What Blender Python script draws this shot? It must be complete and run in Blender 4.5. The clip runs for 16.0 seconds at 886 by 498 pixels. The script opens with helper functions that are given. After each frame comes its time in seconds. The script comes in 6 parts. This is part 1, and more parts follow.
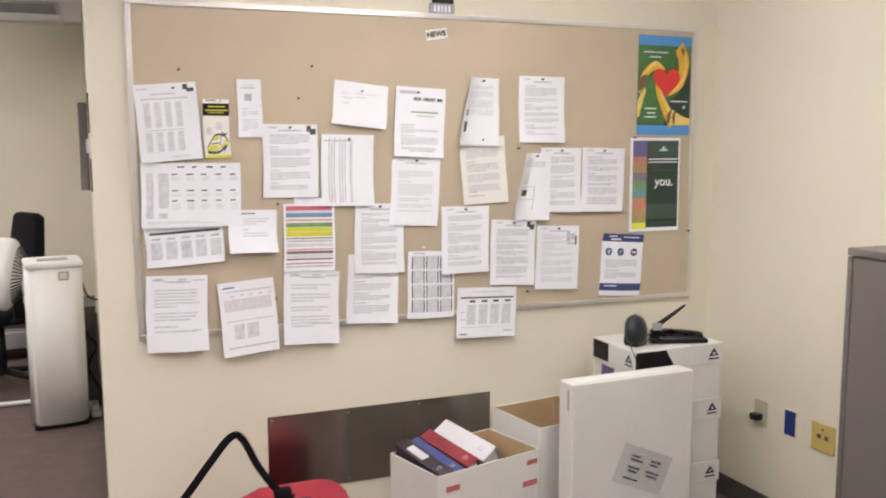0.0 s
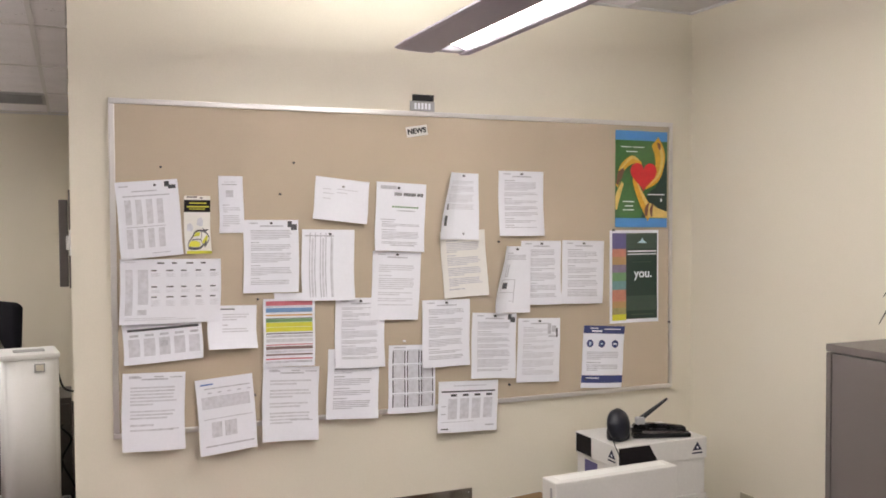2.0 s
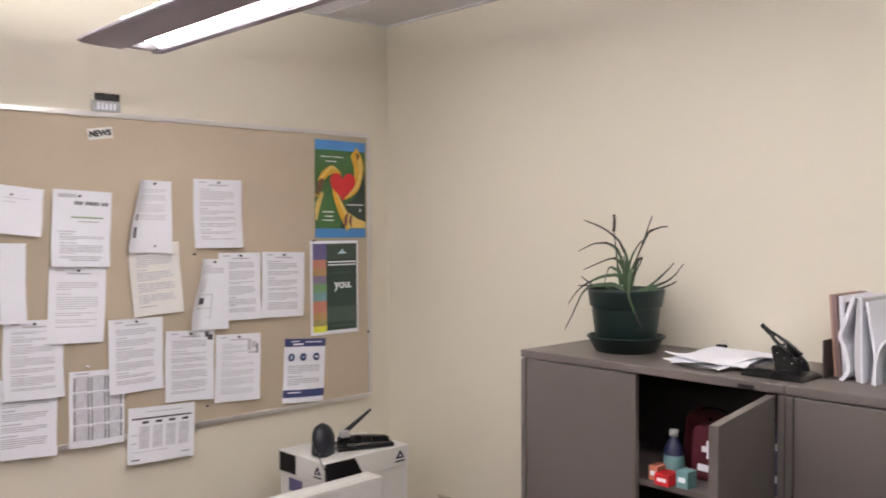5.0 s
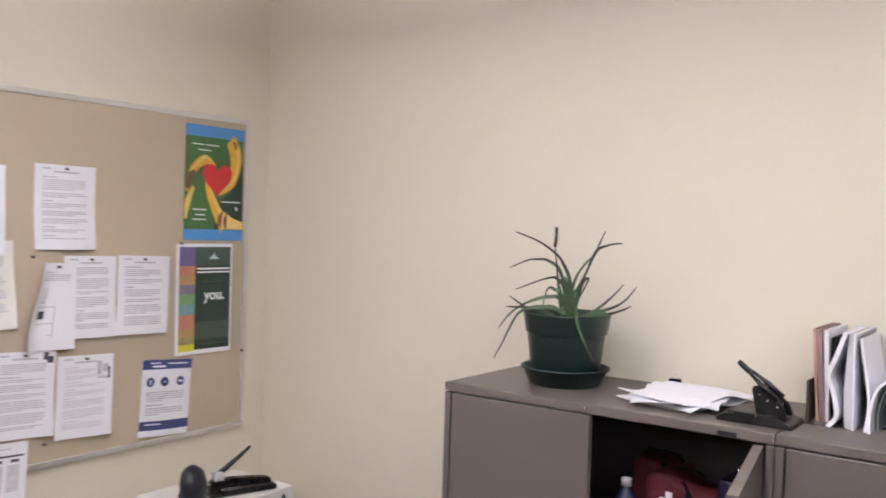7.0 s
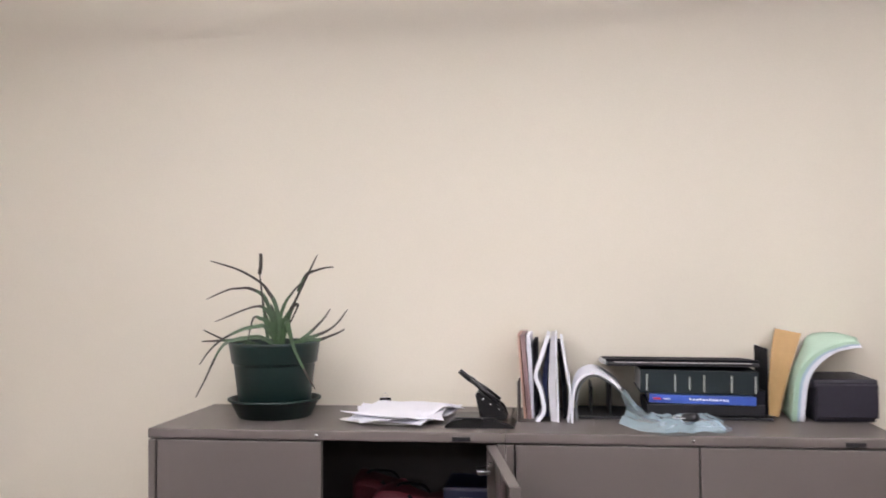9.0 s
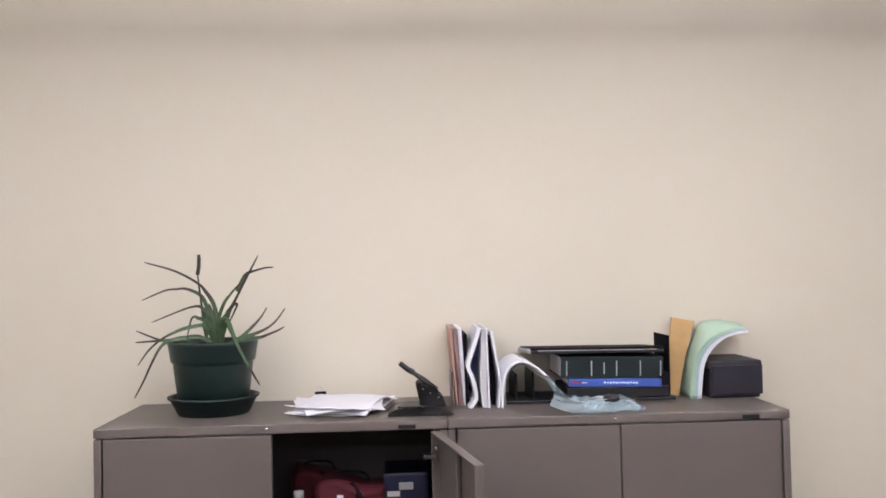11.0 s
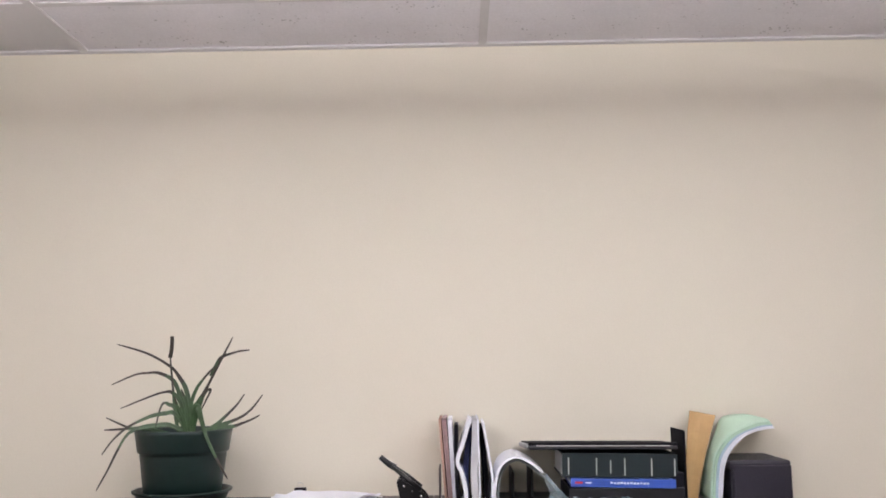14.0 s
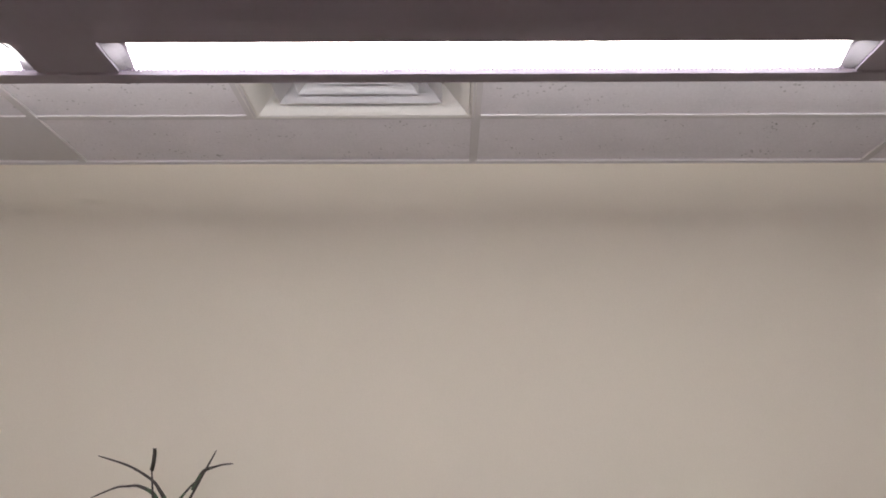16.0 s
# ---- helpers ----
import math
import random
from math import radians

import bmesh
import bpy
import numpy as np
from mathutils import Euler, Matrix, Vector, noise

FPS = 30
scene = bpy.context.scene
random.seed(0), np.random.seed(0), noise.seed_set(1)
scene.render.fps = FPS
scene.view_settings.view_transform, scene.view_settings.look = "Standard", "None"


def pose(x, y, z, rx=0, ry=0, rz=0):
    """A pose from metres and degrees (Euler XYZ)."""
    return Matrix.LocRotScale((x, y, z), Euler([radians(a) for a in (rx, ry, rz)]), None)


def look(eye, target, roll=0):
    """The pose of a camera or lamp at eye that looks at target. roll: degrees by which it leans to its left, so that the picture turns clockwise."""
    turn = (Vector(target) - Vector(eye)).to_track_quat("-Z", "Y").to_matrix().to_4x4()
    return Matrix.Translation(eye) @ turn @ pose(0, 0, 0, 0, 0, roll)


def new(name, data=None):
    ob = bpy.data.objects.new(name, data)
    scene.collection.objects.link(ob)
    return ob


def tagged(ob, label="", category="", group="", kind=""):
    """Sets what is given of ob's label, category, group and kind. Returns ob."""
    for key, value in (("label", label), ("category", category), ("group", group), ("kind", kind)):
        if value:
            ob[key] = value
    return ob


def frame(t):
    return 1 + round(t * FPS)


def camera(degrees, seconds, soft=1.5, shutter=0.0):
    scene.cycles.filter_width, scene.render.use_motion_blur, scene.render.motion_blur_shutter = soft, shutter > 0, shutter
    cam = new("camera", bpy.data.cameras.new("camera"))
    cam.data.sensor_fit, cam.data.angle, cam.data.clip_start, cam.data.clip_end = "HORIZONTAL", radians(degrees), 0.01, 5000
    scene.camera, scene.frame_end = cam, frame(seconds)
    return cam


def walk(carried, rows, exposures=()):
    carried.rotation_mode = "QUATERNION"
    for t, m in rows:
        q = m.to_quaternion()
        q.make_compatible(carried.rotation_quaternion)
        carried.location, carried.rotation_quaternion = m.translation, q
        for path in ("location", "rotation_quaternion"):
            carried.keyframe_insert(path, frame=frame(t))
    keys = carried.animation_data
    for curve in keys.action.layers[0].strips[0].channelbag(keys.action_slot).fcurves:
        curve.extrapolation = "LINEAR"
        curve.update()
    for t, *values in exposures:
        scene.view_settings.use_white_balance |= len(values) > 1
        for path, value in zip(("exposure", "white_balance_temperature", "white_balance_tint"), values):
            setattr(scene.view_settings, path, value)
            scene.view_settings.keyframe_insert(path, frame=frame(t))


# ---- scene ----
cam = camera(53.0, 16.0, soft=1.7, shutter=0.42)
PATH = [
    (0, (-0.04, 0.034, 1.637), (0.692, 1.879, 1.393), -0.2),
    (0.5, (-0.037, 0.031, 1.654), (0.759, 1.857, 1.476), -0.3),
    (1, (-0.041, 0.042, 1.664), (0.694, 1.897, 1.523), -0.3),
    (1.5, (-0.037, 0.037, 1.677), (0.698, 1.894, 1.573), -0.4),
    (2, (-0.027, 0.029, 1.694), (0.744, 1.873, 1.628), -0.3),
    (2.5, (-0.036, 0.041, 1.703), (0.714, 1.893, 1.618), -0.8),
    (3, (-0.035, 0.05, 1.712), (0.636, 1.933, 1.648), -0.8),
    (3.5, (-0.052, 0.049, 1.709), (0.672, 1.913, 1.655), -0.9),
    (4, (-0.072, 0.067, 1.73), (0.8, 1.865, 1.645), -1.0),
    (4.2, (-0.083, 0.062, 1.72), (0.925, 1.787, 1.635), -0.8),
    (6.3, (0.035, 0.514, 1.749), (1.574, 1.791, 1.722), 1.1),
    (6.5, (0.036, 0.564, 1.752), (1.591, 1.821, 1.73), 1.4),
    (7, (0.114, 0.68, 1.749), (1.733, 1.853, 1.69), 1.8),
    (7.5, (0.195, 0.797, 1.767), (1.967, 1.724, 1.782), 1.5),
    (8, (0.213, 0.876, 1.709), (2.087, 1.57, 1.785), 1.6),
    (8.5, (0.119, 1.022, 1.711), (2.072, 1.443, 1.806), 0.5),
    (9, (-0.005, 1.093, 1.676), (1.977, 1.355, 1.74), -0.5),
    (9.5, (-0.135, 1.183, 1.689), (1.864, 1.238, 1.726), 0.4),
    (10, (-0.174, 1.31, 1.683), (1.823, 1.213, 1.735), -2.2),
    (10.2, (-0.186, 1.387, 1.686), (1.81, 1.266, 1.743), -1.8),
    (12.3, (-0.056, 1.224, 1.68), (1.943, 1.24, 1.737), -0.6),
    (12.5, (-0.025, 1.211, 1.679), (1.972, 1.266, 1.78), -2.2),
    (13, (0.002, 1.175, 1.657), (1.992, 1.197, 1.855), -1.3),
    (13.5, (0.006, 1.145, 1.652), (1.992, 1.171, 1.884), -0.4),
    (14, (0.01, 1.149, 1.652), (1.991, 1.186, 1.919), -0.7),
    (14.5, (0.006, 1.143, 1.661), (1.98, 1.185, 1.979), -0.3),
    (15, (-0.006, 1.158, 1.665), (1.957, 1.17, 2.047), -0.2),
    (15.5, (-0.005, 1.153, 1.66), (1.945, 1.149, 2.105), -0.2),
    (16, (-0.012, 1.144, 1.67), (1.924, 1.158, 2.17), 0.0),
]
EXPOSURES = [(0.0, -0.05, 6850, 7), (0.45, -0.25, 6850, 7), (1.5, -0.28, 6850, 8), (3.5, -0.55, 6880, 10), (6.5, -0.36, 6560, 12), (7.5, -0.31, 6510, 12), (10.0, -0.34, 6470, 13), (13.5, -0.38, 6470, 12.5), (14.5, -0.54, 6520, 13), (15.0, -0.67, 6560, 14), (15.5, -1.01, 6590, 15), (16.0, -1.05, 6610, 14)]
walk(cam, [(t, look(eye, target, roll)) for t, eye, target, roll in PATH], EXPOSURES)

# ---- light and exposure ----
world = bpy.data.worlds.new("world")
world.use_nodes = True
world.node_tree.nodes["Background"].inputs[0].default_value = (0.02, 0.02, 0.022, 1)
scene.world = world
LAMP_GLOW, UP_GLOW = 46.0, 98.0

# ---- materials ----


def mat(name, color, rough=0.6, metal=0.0, vary=0.06, scale=6.0, grain=60.0, bump=0.0, spec=0.5, island=0.0, coat=0.0, alpha=1.0):
    """A procedural surface: two scales of colour variation, gloss variation and fine relief."""
    m = bpy.data.materials.new(name)
    m.use_nodes = True
    nt = m.node_tree
    bsdf = nt.nodes["Principled BSDF"]
    co = nt.nodes.new("ShaderNodeTexCoord")
    big = nt.nodes.new("ShaderNodeTexNoise")
    big.inputs["Scale"].default_value, big.inputs["Detail"].default_value = scale, 4
    fine = nt.nodes.new("ShaderNodeTexNoise")
    fine.inputs["Scale"].default_value, fine.inputs["Detail"].default_value = grain, 3
    for n in (big, fine):
        nt.links.new(co.outputs["Object"], n.inputs["Vector"])
    mix = nt.nodes.new("ShaderNodeMath")
    mix.operation = "ADD"
    nt.links.new(big.outputs["Fac"], mix.inputs[0])
    nt.links.new(fine.outputs["Fac"], mix.inputs[1])
    last = mix.outputs[0]
    if island:
        geo = nt.nodes.new("ShaderNodeNewGeometry")
        isl = nt.nodes.new("ShaderNodeMath")
        isl.operation, isl.inputs[1].default_value = "MULTIPLY_ADD", island
        nt.links.new(geo.outputs["Random Per Island"], isl.inputs[0])
        nt.links.new(last, isl.inputs[2])
        last = isl.outputs[0]
    ramp = nt.nodes.new("ShaderNodeMapRange")
    ramp.inputs["From Min"].default_value, ramp.inputs["From Max"].default_value = 0.6, 1.4 + island
    ramp.inputs["To Min"].default_value, ramp.inputs["To Max"].default_value = 1 - vary, 1 + vary
    nt.links.new(last, ramp.inputs["Value"])
    tint = nt.nodes.new("ShaderNodeVectorMath")
    tint.operation = "SCALE"
    tint.inputs[0].default_value = color
    nt.links.new(ramp.outputs["Result"], tint.inputs["Scale"])
    nt.links.new(tint.outputs[0], bsdf.inputs["Base Color"])
    gl = nt.nodes.new("ShaderNodeMapRange")
    gl.inputs["To Min"].default_value, gl.inputs["To Max"].default_value = max(0.02, rough - 0.08), min(1, rough + 0.08)
    nt.links.new(big.outputs["Fac"], gl.inputs["Value"])
    nt.links.new(gl.outputs["Result"], bsdf.inputs["Roughness"])
    bsdf.inputs["Metallic"].default_value = metal
    bsdf.inputs["Specular IOR Level"].default_value = spec
    bsdf.inputs["Coat Weight"].default_value = coat
    bsdf.inputs["Alpha"].default_value = alpha
    if bump:
        b = nt.nodes.new("ShaderNodeBump")
        b.inputs["Strength"].default_value, b.inputs["Distance"].default_value = bump, 0.002
        nt.links.new(fine.outputs["Fac"], b.inputs["Height"])
        nt.links.new(b.outputs["Normal"], bsdf.inputs["Normal"])
    return m


def glow(name, color, strength):
    m = bpy.data.materials.new(name)
    m.use_nodes = True
    nt = m.node_tree
    nt.nodes.remove(nt.nodes["Principled BSDF"])
    e = nt.nodes.new("ShaderNodeEmission")
    e.inputs[0].default_value, e.inputs[1].default_value = (*color, 1), strength
    nt.links.new(e.outputs[0], nt.nodes["Material Output"].inputs[0])
    return m


M_WALL = mat("painted_wall", (0.742, 0.695, 0.588), 0.62, vary=0.035, scale=1.3, grain=220, bump=0.12, spec=0.3)
M_TILE = mat("ceiling_tile_fibre", (0.79, 0.775, 0.82), 0.9, vary=0.09, scale=5, grain=140, bump=0.5, spec=0.2, island=0.25)


def pitted(m, scale, size, depth):
    """Adds scattered small pits to a surface, darker and sunk."""
    nt = m.node_tree
    bsdf = nt.nodes["Principled BSDF"]
    co = nt.nodes.new("ShaderNodeTexCoord")
    warp = nt.nodes.new("ShaderNodeTexNoise")
    warp.inputs["Scale"].default_value, warp.inputs["Detail"].default_value = scale * 0.22, 2
    cells = nt.nodes.new("ShaderNodeTexVoronoi")
    cells.inputs["Scale"].default_value, cells.inputs["Randomness"].default_value = scale, 1.0
    for n in (warp, cells):
        nt.links.new(co.outputs["Object"], n.inputs["Vector"])
    reach = nt.nodes.new("ShaderNodeMapRange")
    reach.inputs["From Min"].default_value, reach.inputs["From Max"].default_value = 0.42, 0.72
    reach.inputs["To Min"].default_value, reach.inputs["To Max"].default_value = 0.0, size
    nt.links.new(warp.outputs["Fac"], reach.inputs["Value"])
    hole = nt.nodes.new("ShaderNodeMath")
    hole.operation = "LESS_THAN"
    nt.links.new(cells.outputs["Distance"], hole.inputs[0])
    nt.links.new(reach.outputs["Result"], hole.inputs[1])
    before = bsdf.inputs["Base Color"].links[0].from_socket
    shade = nt.nodes.new("ShaderNodeMapRange")
    shade.inputs["To Min"].default_value, shade.inputs["To Max"].default_value = 1.0, depth
    nt.links.new(hole.outputs[0], shade.inputs["Value"])
    mul = nt.nodes.new("ShaderNodeVectorMath")
    mul.operation = "SCALE"
    nt.links.new(before, mul.inputs[0])
    nt.links.new(shade.outputs["Result"], mul.inputs["Scale"])
    nt.links.new(mul.outputs[0], bsdf.inputs["Base Color"])
    return m


pitted(M_TILE, 60.0, 0.27, 0.60)
M_TEE = mat("painted_steel_grid", (0.64, 0.63, 0.65), 0.5, vary=0.03)
M_CARPET = mat("carpet_pile", (0.115, 0.085, 0.078), 0.95, vary=0.22, scale=9, grain=420, bump=0.9, spec=0.1)
M_BASE = mat("rubber_baseboard", (0.055, 0.045, 0.042), 0.5, vary=0.15)
M_FABRIC = mat("tan_board_fabric", (0.455, 0.383, 0.296), 0.92, vary=0.06, scale=3, grain=520, bump=0.35, spec=0.15)
M_ALU = mat("brushed_aluminium", (0.72, 0.70, 0.69), 0.36, 0.75, vary=0.05, grain=200)
M_PAPER = mat("white_paper", (0.845, 0.855, 0.925), 0.7, vary=0.025, scale=9, grain=90, spec=0.25)
M_PAPER2 = mat("warm_white_paper", (0.80, 0.785, 0.76), 0.7, vary=0.03, scale=9, grain=90, spec=0.25)
M_INK = mat("printed_grey_ink", (0.53, 0.53, 0.59), 0.7, vary=0.2, scale=60)
M_INKD = mat("printed_black_ink", (0.05, 0.05, 0.06), 0.6, vary=0.2, scale=60)
M_INKP = mat("printed_pale_ink", (0.63, 0.63, 0.69), 0.7, vary=0.12, scale=60)
M_TAUPE = mat("taupe_enamel_steel", (0.092, 0.078, 0.073), 0.42, vary=0.06, scale=2.5, grain=300, bump=0.1, spec=0.45)
# the taupe enamel again, darkened for the shade inside the open cabinet
M_TAUPE_SHADED = mat("shaded_cabinet_inside", (0.038, 0.032, 0.034), 0.6, vary=0.08)
M_DARK = mat("dark_lock_metal", (0.07, 0.06, 0.055), 0.4, 0.4)
M_CHROME = mat("chrome", (0.8, 0.8, 0.8), 0.18, 1.0, vary=0.03)
M_STEEL = mat("stainless_sheet", (0.34, 0.305, 0.28), 0.24, 1.0, vary=0.08, scale=2, grain=300)
M_BLACK = mat("black_plastic", (0.007, 0.007, 0.009), 0.42, vary=0.25, scale=14, grain=200, spec=0.3)
M_BLACKM = mat("black_matte_cloth", (0.005, 0.0045, 0.007), 0.85, vary=0.25, scale=20, grain=300, bump=0.4, spec=0.12)
M_BLACKG = mat("black_gloss_enamel", (0.005, 0.005, 0.006), 0.28, vary=0.2, spec=0.35)
M_WHITEP = mat("white_plastic", (0.77, 0.765, 0.74), 0.42, vary=0.03, scale=5)
M_CREAMP = mat("cream_plastic", (0.70, 0.66, 0.57), 0.45, vary=0.04, scale=5)
M_GREYP = mat("grey_plastic", (0.35, 0.35, 0.36), 0.5, vary=0.06)
M_CARTON = mat("white_coated_carton", (0.69, 0.675, 0.65), 0.55, vary=0.045, scale=5, grain=90, bump=0.08)
M_KRAFT = mat("brown_cardboard", (0.36, 0.24, 0.13), 0.85, vary=0.1, scale=8, grain=150, bump=0.2)
M_RED = mat("red_nylon_cloth", (0.25, 0.008, 0.024), 0.7, vary=0.16, scale=9, grain=240, bump=0.3)
# red nylon with the cabinet's inner shade mixed into the colour
M_RED_SHADED = mat("shaded_red_nylon", (0.070, 0.002, 0.010), 0.75, vary=0.3, scale=14, grain=200, bump=0.5)
M_REDD = mat("red_label", (0.42, 0.10, 0.11), 0.5, vary=0.1)
M_POT = mat("green_plastic_pot", (0.0022, 0.0105, 0.0095), 0.42, vary=0.2, scale=8, grain=120, spec=0.35)
M_SOIL = mat("potting_soil", (0.03, 0.02, 0.014), 0.95, vary=0.4, scale=30, grain=120, bump=0.8)
M_LEAF = mat("aloe_leaf", (0.027, 0.058, 0.021), 0.5, vary=0.5, scale=22, grain=90, bump=0.3)
M_LEAFD = mat("dry_leaf_tip", (0.020, 0.014, 0.008), 0.6, vary=0.4, scale=20)
M_LAMPB = mat("lamp_grey_enamel", (0.42, 0.38, 0.455), 0.5, vary=0.04, scale=3)
M_LENS = glow("lamp_lens", (0.985, 0.965, 0.955), LAMP_GLOW)
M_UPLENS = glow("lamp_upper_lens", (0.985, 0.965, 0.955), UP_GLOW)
# weaker upper lens, only for the added lamps out of view
M_UPADDED = glow("added_lamp_upper_lens", (0.985, 0.965, 0.955), UP_GLOW * 0.45)
M_REFL = mat("lamp_white_reflector", (0.34, 0.33, 0.36), 0.4, vary=0.02)
M_BLUE = mat("blue_print", (0.05, 0.16, 0.45), 0.5, vary=0.06)
M_BLUEPL = mat("blue_cover_plate", (0.012, 0.030, 0.17), 0.45, vary=0.06)
M_SKY = mat("sky_blue_print", (0.055, 0.22, 0.52), 0.4, vary=0.06)
M_NAVY = mat("navy_print", (0.030, 0.042, 0.15), 0.5, vary=0.08)
M_GREEN = mat("green_print", (0.030, 0.105, 0.024), 0.4, vary=0.25, scale=9)
M_GREEND = mat("dark_green_print", (0.0055, 0.022, 0.016), 0.4, vary=0.12, scale=9)
M_GREENM = mat("grey_green_print", (0.034, 0.056, 0.042), 0.45, vary=0.1)
M_YELLOW = mat("yellow_print", (0.64, 0.35, 0.028), 0.45, vary=0.18, scale=14)
M_LEMON = mat("lemon_print", (0.60, 0.58, 0.05), 0.5, vary=0.1)
M_HEART = mat("red_print", (0.50, 0.014, 0.020), 0.4, vary=0.15, scale=12)
M_ORANGE = mat("orange_print", (0.44, 0.15, 0.09), 0.5, vary=0.12, scale=30)
M_PURPLE = mat("purple_print", (0.10, 0.085, 0.22), 0.5, vary=0.12)
M_SALMON = mat("salmon_print", (0.43, 0.17, 0.12), 0.5, vary=0.2, scale=26)
M_TAN = mat("tan_print", (0.29, 0.24, 0.15), 0.5, vary=0.2, scale=26)
M_LILAC = mat("lilac_print", (0.17, 0.13, 0.20), 0.5, vary=0.2, scale=26)
M_OLIVE = mat("olive_print", (0.25, 0.23, 0.09), 0.5, vary=0.2, scale=26)
M_TEAL = mat("teal_print", (0.13, 0.26, 0.27), 0.5, vary=0.12, scale=30)
M_BROWN = mat("brown_print", (0.14, 0.05, 0.03), 0.5, vary=0.2)
M_PLUM = mat("plum_print", (0.19, 0.12, 0.12), 0.5, vary=0.1)
M_TAN = mat("manila_card", (0.36, 0.225, 0.095), 0.75, vary=0.08, scale=6)
M_MINT = mat("mint_paper", (0.49, 0.68, 0.55), 0.7, vary=0.06, scale=10)
M_BLUEP = mat("pale_blue_paper", (0.46, 0.60, 0.70), 0.7, vary=0.05)
M_BOOKG = mat("black_green_bookcloth", (0.006, 0.011, 0.013), 0.5, vary=0.2, scale=20, grain=300, bump=0.2, spec=0.25)
M_GOLD = mat("pale_foil", (0.42, 0.44, 0.40), 0.4, 0.3, vary=0.1)
M_BLUEB = mat("blue_book_cover", (0.022, 0.06, 0.28), 0.4, vary=0.08)
M_IVORY = mat("ivory_outlet", (0.46, 0.42, 0.32), 0.45, vary=0.04)
M_GOLDP = mat("yellow_outlet", (0.52, 0.39, 0.12), 0.45, vary=0.05)
M_BAGF = mat("clear_poly_bag", (0.52, 0.67, 0.74), 0.10, vary=0.1, scale=14, grain=60, bump=0.9, alpha=0.42)
M_POUCH = mat("clear_label_pouch", (0.62, 0.62, 0.63), 0.25, vary=0.05, alpha=0.14)
M_PEACH = mat("peach_folder", (0.43, 0.26, 0.20), 0.7, vary=0.06)
M_GREYB = mat("grey_booklet", (0.55, 0.55, 0.58), 0.6, vary=0.05)
M_FOG = mat("grey_translucent_folder", (0.40, 0.45, 0.47), 0.3, vary=0.08, alpha=0.75)
M_BLACKPRINT = mat("black_carton_print", (0.008, 0.006, 0.007), 0.6, vary=0.1, spec=0.15)
M_COOLW = mat("bright_white_plastic", (0.87, 0.87, 0.87), 0.45, vary=0.02, scale=4)
M_MUTEDR = mat("muted_red_print", (0.52, 0.14, 0.18), 0.55, vary=0.15, scale=20)
M_MUTEDB = mat("muted_blue_print", (0.15, 0.28, 0.50), 0.55, vary=0.15, scale=20)
M_MUTEDO = mat("muted_orange_print", (0.58, 0.34, 0.15), 0.55, vary=0.15, scale=20)
M_MUTEDG = mat("muted_green_print", (0.13, 0.26, 0.12), 0.55, vary=0.15, scale=20)
M_LID = mat("dark_laptop_lid", (0.006, 0.006, 0.008), 0.7, vary=0.2, scale=10, spec=0.04)
M_VENT = mat("grey_white_vent_steel", (0.50, 0.50, 0.52), 0.5, vary=0.04)
M_MAROON = mat("maroon_vinyl", (0.17, 0.010, 0.018), 0.4, vary=0.12)
M_NIGHT = mat("night_black_plastic", (0.006, 0.007, 0.013), 0.4, vary=0.15, spec=0.35)
M_STRAW = mat("straw_yellow_print", (0.72, 0.52, 0.16), 0.45, vary=0.15, scale=14)
M_MARK = mat("blue_black_carton_mark", (0.010, 0.012, 0.045), 0.5, vary=0.1)
# blue plastic made near black to give the shade inside the cabinet
M_BLUE_SHADED = mat("blue_case", (0.006, 0.009, 0.04), 0.45, vary=0.15)

# ---- building helpers ----


def part(name, bm, material, parent=None, label=""):
    """Links a bmesh as one mesh object, under a thing or a part."""
    me = bpy.data.meshes.new(name)
    bm.normal_update()
    bm.to_mesh(me)
    bm.free()
    me.materials.append(material)
    ob = new(name, me)
    if parent is not None:
        ob.parent = parent
    if label:
        ob["label"] = label
    return ob


def thing(name, m, label, category, group="", kind=""):
    ob = new(name)
    ob.matrix_basis = m
    return tagged(ob, label, category, group, kind)


def smooth(ob):
    for p in ob.data.polygons:
        p.use_smooth = True
    return ob


def add_box(bm, c, s, bevel=0.0, m=None, seg=2):
    """A bevelled box of size s about c."""
    r = bmesh.ops.create_cube(bm, size=1.0, matrix=Matrix.Translation(c) @ Matrix.Diagonal((*s, 1)))
    vs = r["verts"]
    if bevel:
        es = list({e for v in vs for e in v.link_edges})
        out = bmesh.ops.bevel(bm, geom=es, offset=bevel, segments=seg, affect="EDGES", profile=0.6)
        vs = list({v for v in out["verts"]} | {v for v in vs if v.is_valid})
    if m is not None:
        bmesh.ops.transform(bm, matrix=m, verts=vs)
    return vs


def box(c, s, bevel=0.0, m=None, seg=2):
    bm = bmesh.new()
    add_box(bm, c, s, bevel, m, seg)
    return bm


def lathe(profile, n=40, m=None):
    """A turned form from (radius, height) pairs."""
    bm = bmesh.new()
    rings = []
    for r, z in profile:
        if r < 1e-5:
            rings.append([bm.verts.new((0, 0, z))])
        else:
            rings.append([bm.verts.new((r * math.cos(2 * math.pi * k / n), r * math.sin(2 * math.pi * k / n), z)) for k in range(n)])
    for a, b in zip(rings, rings[1:]):
        for k in range(n):
            q = [a[k % len(a)], a[(k + 1) % len(a)], b[(k + 1) % len(b)], b[k % len(b)]]
            q = [v for i, v in enumerate(q) if v not in q[:i]]
            if len(q) > 2:
                bm.faces.new(q)
    if m is not None:
        bmesh.ops.transform(bm, matrix=m, verts=bm.verts)
    bmesh.ops.recalc_face_normals(bm, faces=bm.faces)
    return bm


